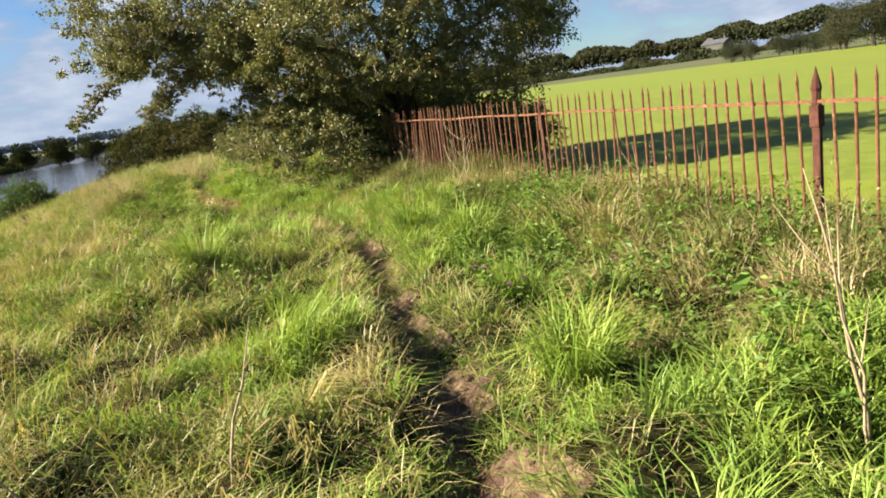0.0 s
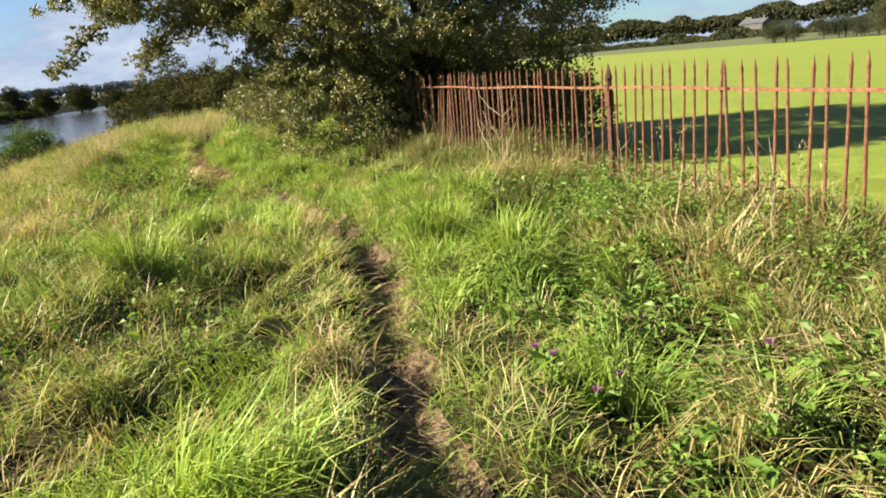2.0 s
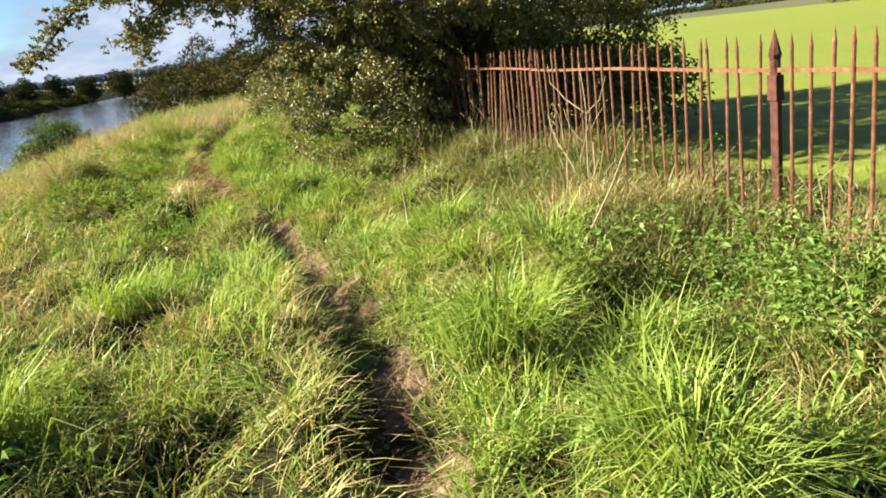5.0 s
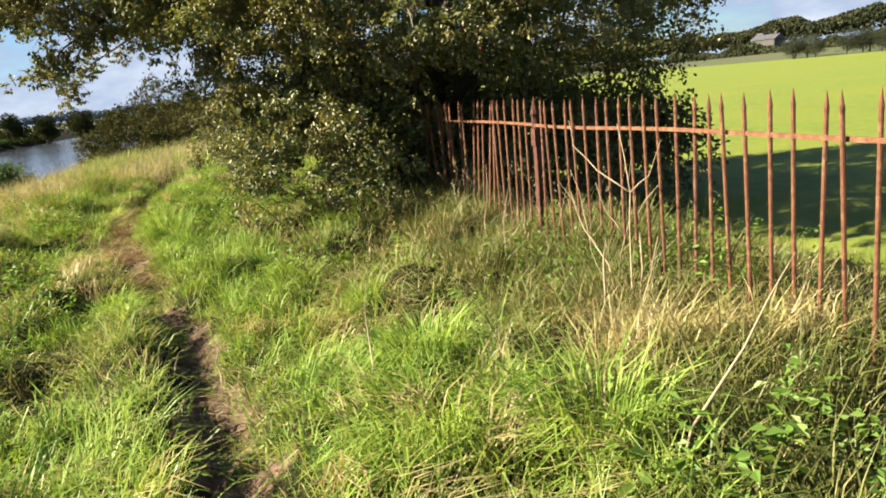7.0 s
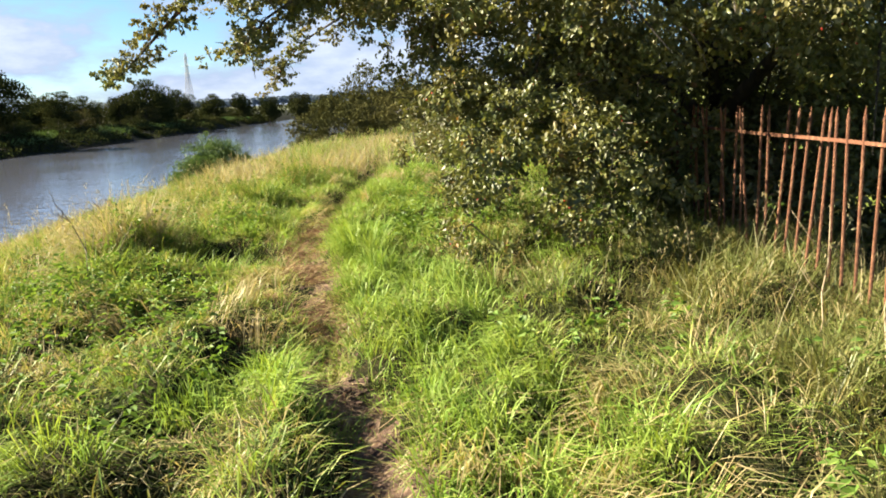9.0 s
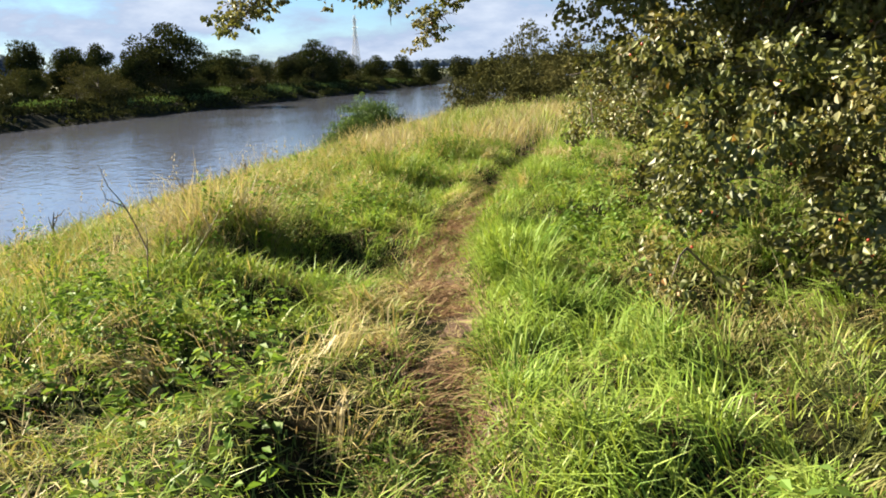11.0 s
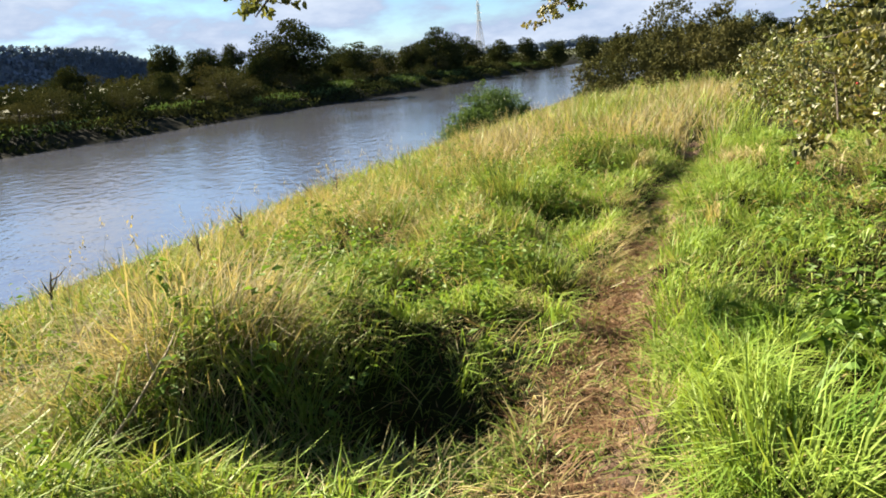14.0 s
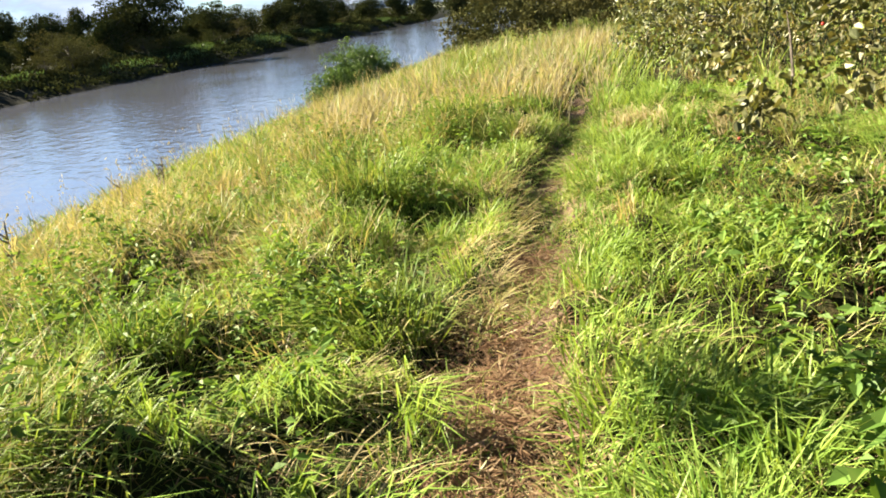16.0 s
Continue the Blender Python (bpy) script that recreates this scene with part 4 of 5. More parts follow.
def hogweed(name, label, stems, rad, mat):
    """Several dry stems from one root; each a run of plan points with heights above the root."""
    base = new(name)
    g = at(*stems[0][0][:2])
    base.matrix_world = Matrix.Translation(g)
    for i, line in enumerate(stems):
        pts = [at(s, n, g.z + z) - g for s, n, z in line]
        fine = [pts[0]]
        for a, q in zip(pts, pts[1:]):
            fine += [a.lerp(q, 0.5) + Vector((rr.gauss(0, 0.008), rr.gauss(0, 0.008), 0)), q]
        r0 = rad if line[0][2] < 0.1 else rad * 0.62
        bm = bmesh.new()
        tube(bm, fine, [r0 * (1 - 0.7 * k / (len(fine) - 1)) for k in range(len(fine))], 6)
        part("stem" if line[0][2] < 0.1 else "branch", bm, mat, base, "", True)
    return tagged(base, label, "dead stalk")


FORK = (11.53, 3.6, 0.74)
hogweed("dead_hogweed", "pale branching dead hogweed stems before the railing",
        [[(11.47, 3.54, -0.05), (11.5, 3.57, 0.4), FORK, (11.78, 3.66, 1.13)], [FORK, (11.8, 3.52, 0.86), (12.05, 3.48, 1.0), (12.15, 3.5, 1.16)], [FORK, (11.44, 3.68, 0.84), (11.38, 3.73, 1.04)],
         [(11.52, 3.58, -0.05), (11.56, 3.53, 0.35), (11.5, 3.62, 0.72)], [(11.4, 3.56, -0.05), (11.42, 3.6, 0.3), (11.48, 3.62, 0.62), (11.3, 3.66, 0.8)], [(11.5, 3.5, -0.05), (11.62, 3.48, 0.3), (11.85, 3.43, 0.5), (12.0, 3.42, 0.72)],
         [(11.45, 3.6, -0.05), (11.38, 3.62, 0.25), (11.33, 3.66, 0.5)], [(11.55, 3.55, 0.5), (11.66, 3.5, 0.62), (11.7, 3.46, 0.8)]], 0.0078, M_STRAW)
stalk("dead_hogweed", "pale dry hogweed stem in the grass", 11.35, 3.3, (0.1, 0.1), 0.5, 0.008, M_STRAW, 3, 2)
stalk("dead_stalk", "long pale dry stem leaning on the grass", 9.57, 2.75, (-0.28, 0.27), 0.78, 0.007, M_STRAW, 0, 4)
stalk("dead_stalk", "tall pale dry stem leaning to the railing", 2.25, 2.15, (0.1, -0.18), 1.17, 0.010, M_STRAW, 2, 5)
stalk("dead_stalk", "tall thin dry stem beside the railing", 2.2, 2.1, (0.05, -0.12), 1.07, 0.007, M_STRAW, 2, 6)
stalk("dead_stalk", "pale bent dry stem in the grass", 3.2, -0.2, (0.45, 0.2), 0.62, 0.008, M_STRAW, 2, 7)
stalk("dead_stalk", "thin brown dry stem in the grass", 2.9, -0.75, (0.1, -0.3), 0.5, 0.005, M_TWIG, 1, 8)
stalk("dead_stalk", "thin brown dry stem in the grass", 2.7, -0.55, (0.1, 0.0), 0.42, 0.004, M_TWIG, 1, 9)
stalk("dead_stalk", "thin pale upright dry stem", 10.9, 1.9, (0.05, 0.0), 0.62, 0.005, M_STRAW, 0, 10)
stalk("dead_stalk", "thin pale upright dry stem", 12.0, 1.1, (0.05, 0.0), 0.4, 0.005, M_STRAW, 0, 11)
TWIG = (16.26, -2.0, 0.66)
hogweed("dead_twig", "grey forked dead twig bent over the bank", [[(16.29, -1.93, -0.05), (16.3, -1.91, 0.38), TWIG, (16.22, -2.08, 0.8), (16.18, -2.1, 0.94)], [TWIG, (16.24, -2.12, 0.72), (16.26, -2.18, 0.82)], [(16.3, -1.91, 0.38), (16.37, -1.95, 0.54)]], 0.007, M_TWIG)
hogweed("dead_stalk", "pale leaning dead stem with a ragged brown top", [[(16.72, -1.97, -0.05), (16.85, -1.92, 0.18), (17.05, -1.87, 0.36), (17.16, -1.84, 0.48)], [(17.05, -1.87, 0.36), (17.1, -1.94, 0.46)]], 0.009, M_STRAW)
for s, n, tall in ((25.6, -5.8, 0.58), (23.9, -5.3, 0.58), (25.3, -5.7, 0.45), (21.8, -4.9, 0.6), (21.2, -5.0, 0.5), (19.5, -5.2, 0.55)):
    stalk("dead_dock", "dark brown dead dock spike on the bank", s, n, (rr.uniform(-0.05, 0.05), 0.03), tall, 0.018, M_TWIG, 6, int(s * 10))
for i, (s, n) in enumerate(((13.2, 3.3), (12.4, 3.75), (7.6, 3.7), (6.4, 3.6), (5.2, 3.5), (8.6, 3.8), (14.1, 3.4))):
    stalk("dead_stalk", "dry branching weed stem against the railing", s, n, (rr.uniform(-0.25, 0.25), rr.uniform(-0.2, 0.2)), rr.uniform(0.5, 0.9), 0.006, M_STRAW, 4, 30 + i)


def thistle(s, n, tall, seed):
    r = random.Random(seed)
    base = new("thistle")
    g = at(s, n)
    base.matrix_world = Matrix.Translation(g)
    for k in range(2):
        a = r.uniform(0, 6.28)
        top = Vector((math.cos(a) * 0.08, math.sin(a) * 0.08, tall * r.uniform(0.85, 1.05)))
        bm = bmesh.new()
        tube(bm, [(0, 0, -0.04), top * 0.5, top], [0.005, 0.004, 0.003], 5)
        part("stem", bm, M_WEED, base)
        bm = bmesh.new()
        tube(bm, [top + Vector((0, 0, -0.012)), top, top + Vector((0, 0, 0.018))], [0.006, 0.013, 0.009], 7)
        head = part("flower_head", bm, M_WEED, base, "spiny green flower head", True)
        bm = bmesh.new()
        for i in range(14):
            b2 = 2 * math.pi * i / 14
            q = top + Vector((math.cos(b2) * 0.007, math.sin(b2) * 0.007, 0.015))
            tube(bm, [q, q + Vector((math.cos(b2) * 0.012, math.sin(b2) * 0.012, 0.022))], [0.003, 0.0012], 4)
        part("petals", bm, M_PETAL, head, "purple petals")
    pts = np.array([[0, 0, tall * f] for f in np.linspace(0.1, 0.85, 26)])
    az = rng.uniform(0, 6.28, 26)
    out = np.stack([np.cos(az), np.sin(az), rng.uniform(-0.1, 0.4, 26)], 1)
    part_mesh("leaf_spray", leaf_mesh("leaf_spray", pts + out * 0.05, out, rng.uniform(0.06, 0.12, 26), M_WEED, 0.28), base)
    return tagged(base, "purple-flowered thistle standing in the grass", "thistle", "thistles by the path")


for i, (s, n, tall) in enumerate(((5.2, 1.64, 0.16), (5.0, 1.78, 0.12), (5.1, 2.52, 0.22))):
    thistle(s, n, tall, i)


# ---- grass ----
def tufts(name, label, mat, s, n, per, radius, length, width, lean, droop, open_turf=True):
    """Tufts at plan points; per, radius, length, lean are arrays, one value a tuft."""
    rep = np.repeat(np.arange(len(s)), per)
    k = len(rep)
    az = rng.uniform(0, 2 * np.pi, k)
    off = np.sqrt(rng.uniform(0, 1, k)) * radius[rep]
    outx, outy = np.cos(az) * off, np.sin(az) * off
    bs = s[rep] + outx * US[0] + outy * US[1]
    bn = n[rep] + outx * UN[0] + outy * UN[1]
    # most tufts are pressed over to one side of their own
    side = rng.uniform(0, 2 * np.pi, len(s))[rep]
    press = (rng.uniform(0, 1, len(s)) ** 1.5)[rep]
    az = np.arctan2((1 - press) * np.sin(az) + press * np.sin(side), (1 - press) * np.cos(az) + press * np.cos(side)) + rng.normal(0, 0.6, k)
    ok = np.abs(bn - path_n(bs) - 0.05) > np.interp(bs, TREAD_S, TREAD_W) * (rng.uniform(0.3, 0.8, k) + 1.1 * (vnoise(bs * 2.6, bn * 2.6, 71) - 0.3))
    ok &= (hollow(bs, bn) < rng.uniform(0.25, 0.75, k)) & ~(gap(bs, bn) & open_turf & (rng.uniform(0, 1, k) < 0.85))
    le = np.abs(lean[rep] * rng.uniform(0.3, 1.5, k)) + 0.05
    ln = length[rep] * rng.uniform(0.55, 1.15, k)
    wd = width * rng.uniform(0.6, 1.25, k)
    dr = droop * rng.uniform(0.3, 1.6, k)
    me = blade_mesh(name, bs[ok], bn[ok], ln[ok], wd[ok], az[ok], le[ok], dr[ok], mat)
    return tagged(new(name, me), label, "grass", kind="stuff")


def scatter(count, s0, s1, n0, n1):
    return rng.uniform(s0, s1, count), rng.uniform(n0, n1, count)


def keep(mask, *arrays):
    return [a[mask] for a in arrays]


# mixed green grass over the near bank
s, n = scatter(10400, 0.3, 27, -5.2, 4.8)
d = n - path_n(s)
clump = vnoise(s * 2.3, n * 2.3, 21)
m = (np.abs(d) > 0.2) & (clump > 0.34) & ~((d > 1.5) & (s > 8.5) & (s < 16.5) & (rng.uniform(0, 1, len(s)) < 0.6))
s, n, d, clump = keep(m, s, n, d, clump)
tall = 0.08 + 0.24 * np.clip((clump - 0.25) * 1.8, 0, 1) * (0.6 + 0.6 * vnoise(s * 0.9, n * 0.9, 22)) + 0.04 * np.clip(np.abs(d) - 0.8, 0, 3)
tufts("green_grass", "rough mixed green grass on the river bank", M_GREEN, s, n, np.full(len(s), 17), np.full(len(s), 0.10), tall, 0.0088, rng.uniform(0.4, 1.2, len(s)), 0.9)

# lush bright grass right beside the path
s, n = scatter(8200, 0.5, 28, -2.5, 4.0)
d = n - path_n(s)
lush = vnoise(s * 0.8 + 4, n * 0.8, 23)
m = (((d > 0.24) & (d < 1.3) & ((lush > 0.33) | (s > 13) & (lush > 0.18))) | ((d < -0.25) & (d > -2.0) & (lush > 0.58)) | ((d > 1.3) & (lush > np.where(s < 8.5, 0.62, np.where(s < 16, 0.85, 0.66)))))
s, n, d = keep(m, s, n, d)
tall = 0.20 + 0.2 * vnoise(s * 1.1, n * 1.1, 24) - 0.06 * np.exp(-(np.abs(d) - 0.25) * 4)
tufts("lush_grass", "lush bright green grass beside the path", M_LUSH, s, n, np.full(len(s), 26), np.full(len(s), 0.10), tall, 0.0088, rng.uniform(0.3, 0.75, len(s)), 0.8)

# dull rank grass between the path and the railing, and low on the near bank
s, n = scatter(3600, 0.6, 17, -3.2, 4.2)
d = n - path_n(s)
m = ((d > 1.2) & ((s > 8.5) | (vnoise(s * 0.8, n * 0.8, 91) > 0.5))) | ((d < -0.9) & (s < 13) & (vnoise(s * 0.9, n * 0.9, 92) > 0.45))
s, n = keep(m, s, n)
tufts("rank_grass", "dull olive rank grass between the path and the railing", M_OLIVE, s, n, np.full(len(s), 20), np.full(len(s), 0.12), 0.18 + 0.22 * vnoise(s * 1.2, n * 1.2, 93), 0.008, rng.uniform(0.4, 1.2, len(s)), 0.9)

# dry grass
s, n = scatter(12000, 0.3, 30, -7.0, 4.9)
d = n - path_n(s)
dry = vnoise(s * 0.7, n * 0.7 + 9, 25) - 0.09 * (s > 12.5) + 0.08 * (d < -1.8) + np.where((s > 8.5) & (s < 14), -0.04, 0.06) * (d > 1.5) - 0.25 * ((d > 0.2) & (d < 1.6))
m = (np.abs(d) > 0.22) & (dry > 0.47)
s, n, d = keep(m, s, n, d)
tall = 0.16 + 0.2 * vnoise(s, n, 26) + 0.06 * np.clip(np.abs(d) - 1, 0, 3)
tufts("dry_grass", "dry straw-coloured grass in loose patches", M_DRY, s, n, np.full(len(s), 12), np.full(len(s), 0.13), tall, 0.0066, rng.uniform(0.5, 1.25, len(s)), 0.8)

# trampled hay lying along the path
s, n = scatter(5200, 0.5, 30, -2.0, 2.5)
d = n - path_n(s)
m = (np.abs(d) < 0.75) & ((vnoise(s * 1.5, n * 1.5, 27) > 0.42) | (s > 15.5) & (np.abs(d) < 0.4))
s, n, d = keep(m, s, n, d)
me = blade_mesh("hay", *(np.repeat(a, 9) + rng.normal(0, 0.07, len(a) * 9) for a in (s, n)), rng.uniform(0.08, 0.24, len(s) * 9), rng.uniform(0.003, 0.006, len(s) * 9), rng.uniform(0, 6.28, len(s) * 9),
                rng.uniform(1.25, 1.55, len(s) * 9), rng.uniform(-0.1, 0.2, len(s) * 9), M_DRY, 0.015)
tagged(new("hay", me), "flattened dead grass trodden along the path", "grass", kind="stuff")

# matted thatch between the tufts
for name, lab, mat, count, seed in (("green_thatch", "matted green grass lying between the tufts", M_GREEN, 58000, 61), ("dry_thatch", "matted dead grass lying between the tufts", M_DRY, 48000, 62)):
    s, n = scatter(count, 0.5, 26, -4.5, 4.6)
    d = n - path_n(s)
    m = (np.abs(d) > np.interp(s, TREAD_S, TREAD_W) * rng.uniform(0.5, 1.1, count)) & (hollow(s, n) < rng.uniform(0.35, 1.1, count)) & (vnoise(s * 1.3, n * 1.3, seed) > 0.34) & ~(gap(s, n) & (rng.uniform(0, 1, count) < 0.6))
    s, n = keep(m, s, n)
    k = len(s)
    flow = 6.28 * vnoise(s * 1.1, n * 1.1, seed + 5) * 1.5 + rng.normal(0, 0.6, k)
    me = blade_mesh(name, s, n, rng.uniform(0.12, 0.34, k), rng.uniform(0.005, 0.010, k), flow, rng.uniform(0.85, 1.4, k), rng.uniform(0.1, 0.6, k), mat, 0.02)
    tagged(new(name, me), lab, "grass", kind="stuff")

s = np.concatenate([rng.uniform(0.5, 27, 6000), rng.uniform(14.8, 21, 9500)])
k = len(s)
n = path_n(s) + rng.normal(0, 0.75, k) * np.interp(s, TREAD_S, TREAD_W) - 0.12 * (s > 15) * rng.uniform(0, 1, k)
m = (rng.uniform(0, 1, k) < np.where(s > 14, 1.0, 0.5)) & (vnoise(s * 2.4, n * 2.4, 72) > 0.42)
s, n = keep(m, s, n)
k = len(s)
me = blade_mesh("straw_litter", s, n, rng.uniform(0.05, 0.24, k), rng.uniform(0.004, 0.010, k), rng.uniform(0, 6.28, k), rng.uniform(1.05, 1.5, k), rng.uniform(0.0, 0.4, k), M_LITTER, 0.02)
tagged(new("straw_litter", me), "broken brown straw strewn on the trodden path", "straw", kind="stuff")

# short turf in the gaps between the clumps
s, n = scatter(330000, 0.8, 25, -4.2, 4.4)
m = (gap(s, n) | (hollow(s, n) > 0.35)) & (np.abs(n - path_n(s) - 0.05) > np.interp(s, TREAD_S, TREAD_W) + 0.02)
s, n = keep(m, s, n)
brown = rng.uniform(0, 1, len(s)) + 0.5 * vnoise(s * 1.7, n * 1.7, 86) > 0.95
for sel, mat, lab in ((~brown, M_GREEN, "short green turf low between the clumps"), (brown, M_LITTER, "short withered turf low between the clumps")):
    a, q = keep(sel, s, n)
    k = len(a)
    me = blade_mesh("short_turf", a, q, rng.uniform(0.04, 0.13, k), rng.uniform(0.005, 0.010, k), rng.uniform(0, 6.28, k), rng.uniform(0.3, 1.35, k), rng.uniform(0.2, 1.0, k), mat)
    tagged(new("short_turf", me), lab, "grass", kind="stuff")

# flattened straw mats on the bank's edge beside the path
s, n = rng.uniform(14.8, 22.5, 8000), rng.uniform(-1.75, -0.35, 8000)
d = n - path_n(s)
m = (d < -0.12) & (d > -1.0) & (hollow(s, n) < 0.45) & (vnoise(s * 1.7, n * 1.7, 73) > 0.5)
s, n = keep(m, s, n)
k = len(s)
me = blade_mesh("straw_mat", s, n, rng.uniform(0.12, 0.32, k), rng.uniform(0.004, 0.008, k), 0.6 + rng.normal(0, 0.9, k), rng.uniform(0.9, 1.4, k), rng.uniform(0.1, 0.6, k), M_DRY, 0.03)
tagged(new("straw_mat", me), "flattened bleached straw beside the trodden path", "grass", kind="stuff")

# short grass creeping over the path
s = np.concatenate([rng.uniform(9, 15.2, 620), rng.uniform(19.5, 27, 520), rng.uniform(1, 9, 420), rng.uniform(15.2, 19.5, 130)])
n = path_n(s) + rng.normal(0, 0.2, len(s))
m = vnoise(s * 2.1, n * 2.1, 74) > 0.45
s, n = keep(m, s, n)
rep_i = np.repeat(np.arange(len(s)), 16)
k = len(rep_i)
me = blade_mesh("creeping_grass", s[rep_i] + rng.normal(0, 0.05, k), n[rep_i] + rng.normal(0, 0.05, k), rng.uniform(0.06, 0.17, k), rng.uniform(0.005, 0.009, k), rng.uniform(0, 6.28, k), rng.uniform(0.4, 1.2, k), rng.uniform(0.3, 0.9, k), M_GREEN)
tagged(new("creeping_grass", me), "short green grass creeping over the trodden path", "grass", kind="stuff")

# clods of earth kicked up along the path
bm = bmesh.new()
rc = random.Random(44)
for _ in range(900):
    cs0 = rc.uniform(1, 27)
    cn0 = float(path_n(np.array([cs0]))[0]) + rc.gauss(0, 0.75) * float(np.interp(cs0, TREAD_S, TREAD_W))
    k = rc.uniform(0.008, 0.03)
    p = at(cs0, cn0)
    bmesh.ops.create_icosphere(bm, subdivisions=1, radius=1, matrix=Matrix.Translation(p + Vector((0, 0, k * 0.2))) @ Matrix.Rotation(rc.uniform(0, 6.28), 4, "Z") @ Matrix.Diagonal((k * rc.uniform(0.8, 1.6), k, k * 0.6, 1)))
clods = new("earth_clods", bpy.data.meshes.new("earth_clods"))
bm.to_mesh(clods.data)
bm.free()
clods.data.materials.append(M_DIRT)
tagged(clods, "loose brown clods of earth on the trodden path", "earth", kind="stuff")

# long grass combed over by wind and feet
s, n = scatter(2300, 0.6, 25, -4.0, 4.0)
d = n - path_n(s)
m = (np.abs(d) > 0.3) & (vnoise(s * 0.9 + 7, n * 0.9, 63) > 0.42) & ~((d > 1.5) & (s > 8.5) & (s < 16.5))
s, n = keep(m, s, n)
for sel, name, mat, lab in ((vnoise(s * 0.8, n * 0.8, 64) > 0.55, "combed_grass", M_DRY, "bleached long grass combed over in swathes"), (vnoise(s * 0.8, n * 0.8, 64) <= 0.55, "combed_grass", M_LUSH, "long green grass combed over in swathes")):
    a, q = keep(sel, s, n)
    per = 26
    rep = np.repeat(np.arange(len(a)), per)
    k = len(rep)
    az = (6.28 * vnoise(a * 0.6, q * 0.6, 65) * 1.3 + rng.normal(0, 0.4, len(a)))[rep] + rng.normal(0, 0.35, k)
    bs, bn = a[rep] + rng.normal(0, 0.05, k), q[rep] + rng.normal(0, 0.05, k)
    ok = (np.abs(bn - path_n(bs)) > 0.24) & (hollow(bs, bn) < 0.5) & ~gap(bs, bn)
    me = blade_mesh(name, bs[ok], bn[ok], rng.uniform(0.22, 0.5, k)[ok], rng.uniform(0.006, 0.010, k)[ok], az[ok], rng.uniform(0.35, 0.8, k)[ok], rng.uniform(0.7, 1.2, k)[ok], mat)
    tagged(new(name, me), lab, "grass", kind="stuff")

# tussocks that stand out
TUSSOCK = [(8.55, -0.35, 0.62, 0.26), (8.7, 1.95, 0.62, 0.22), (9.1, 2.15, 0.5, 0.2), (4.85, 0.36, 0.5, 0.24), (3.4, 1.5, 0.5, 0.15), (6.15, 0.45, 0.4, 0.28), (17.3, 0.36, 0.5, 0.25),
           (17.8, 0.5, 0.42, 0.25), (18.3, 0.2, 0.35, 0.25), (16.6, 0.75, 0.42, 0.25), (10.2, 1.95, 0.5, 0.22), (11.2, 2.2, 0.45, 0.22), (5.2, 2.0, 0.42, 0.25), (7.2, 2.2, 0.4, 0.25), (10.6, -0.1, 0.45, 0.25), (9.9, 2.6, 0.5, 0.2)]
T = np.array(TUSSOCK)
tufts("tussock_grass", "tall lush green tussocks leaning over", M_LUSH, T[:, 0], T[:, 1], np.full(len(T), 420), T[:, 3], T[:, 2], 0.0085, np.full(len(T), 0.45), 0.95, False)
HAY = np.array([(16.25, -0.45, 0.2, 0.22), (16.6, -0.55, 0.18, 0.22), (15.9, -0.3, 0.18, 0.2), (6.2, 0.68, 0.3, 0.2), (6.0, 0.82, 0.25, 0.12), (4.3, 0.5, 0.28, 0.2), (11.4, 3.3, 0.3, 0.25), (3.0, -0.7, 0.35, 0.3), (2.8, -1.1, 0.4, 0.3), (3.6, -0.3, 0.3, 0.25), (7.6, 3.2, 0.3, 0.4), (6.6, 3.3, 0.32, 0.4)])
tufts("hay_tussock", "bleached dead grass tussock slumped beside the path", M_DRY, HAY[:, 0], HAY[:, 1], np.full(len(HAY), 150), HAY[:, 3], HAY[:, 2], 0.0065, np.full(len(HAY), 0.85), 1.1, False)
BROWN = np.array([(3.1, -0.8, 0.26, 0.3), (2.8, -1.1, 0.26, 0.3), (4.6, -0.5, 0.22, 0.32), (5.0, -0.85, 0.24, 0.34), (5.4, -0.4, 0.2, 0.28), (4.2, -0.2, 0.2, 0.25), (3.6, 0.55, 0.14, 0.22)])
tufts("withered_tussock", "withered brown tangle of dead grass on the bank", M_LITTER, BROWN[:, 0], BROWN[:, 1], np.full(len(BROWN), 330), BROWN[:, 3], BROWN[:, 2], 0.0055, np.full(len(BROWN), 0.95), 0.9, False)
BIG = np.array([(17.7, -1.75, 0.4, 0.36), (18.2, -2.2, 0.46, 0.45), (17.2, -2.2, 0.44, 0.4), (17.8, -2.8, 0.42, 0.45), (16.8, -1.75, 0.3, 0.38), (16.22, -1.82, 0.42, 0.25), (19.9, -1.2, 0.45, 0.3), (22.2, -1.9, 0.6, 0.35), (22.6, -1.5, 0.5, 0.35), (25.0, -1.8, 0.6, 0.4), (24.4, -1.2, 0.45, 0.3)])
DRYBIG = BIG[:5] + np.array([0.1, 0.05, -0.05, 0.0])
tufts("coarse_tussock", "dead stems standing in the coarse tussock", M_DRY, DRYBIG[:, 0], DRYBIG[:, 1], np.full(5, 420), DRYBIG[:, 3], DRYBIG[:, 2], 0.005, np.full(5, 0.6), 0.7, False)
tufts("coarse_tussock", "big coarse olive-green grass tussock on the bank", M_GREEN, BIG[:, 0], BIG[:, 1], np.full(len(BIG), 560), BIG[:, 3], BIG[:, 2], 0.0085, np.full(len(BIG), 0.5), 0.9, False)

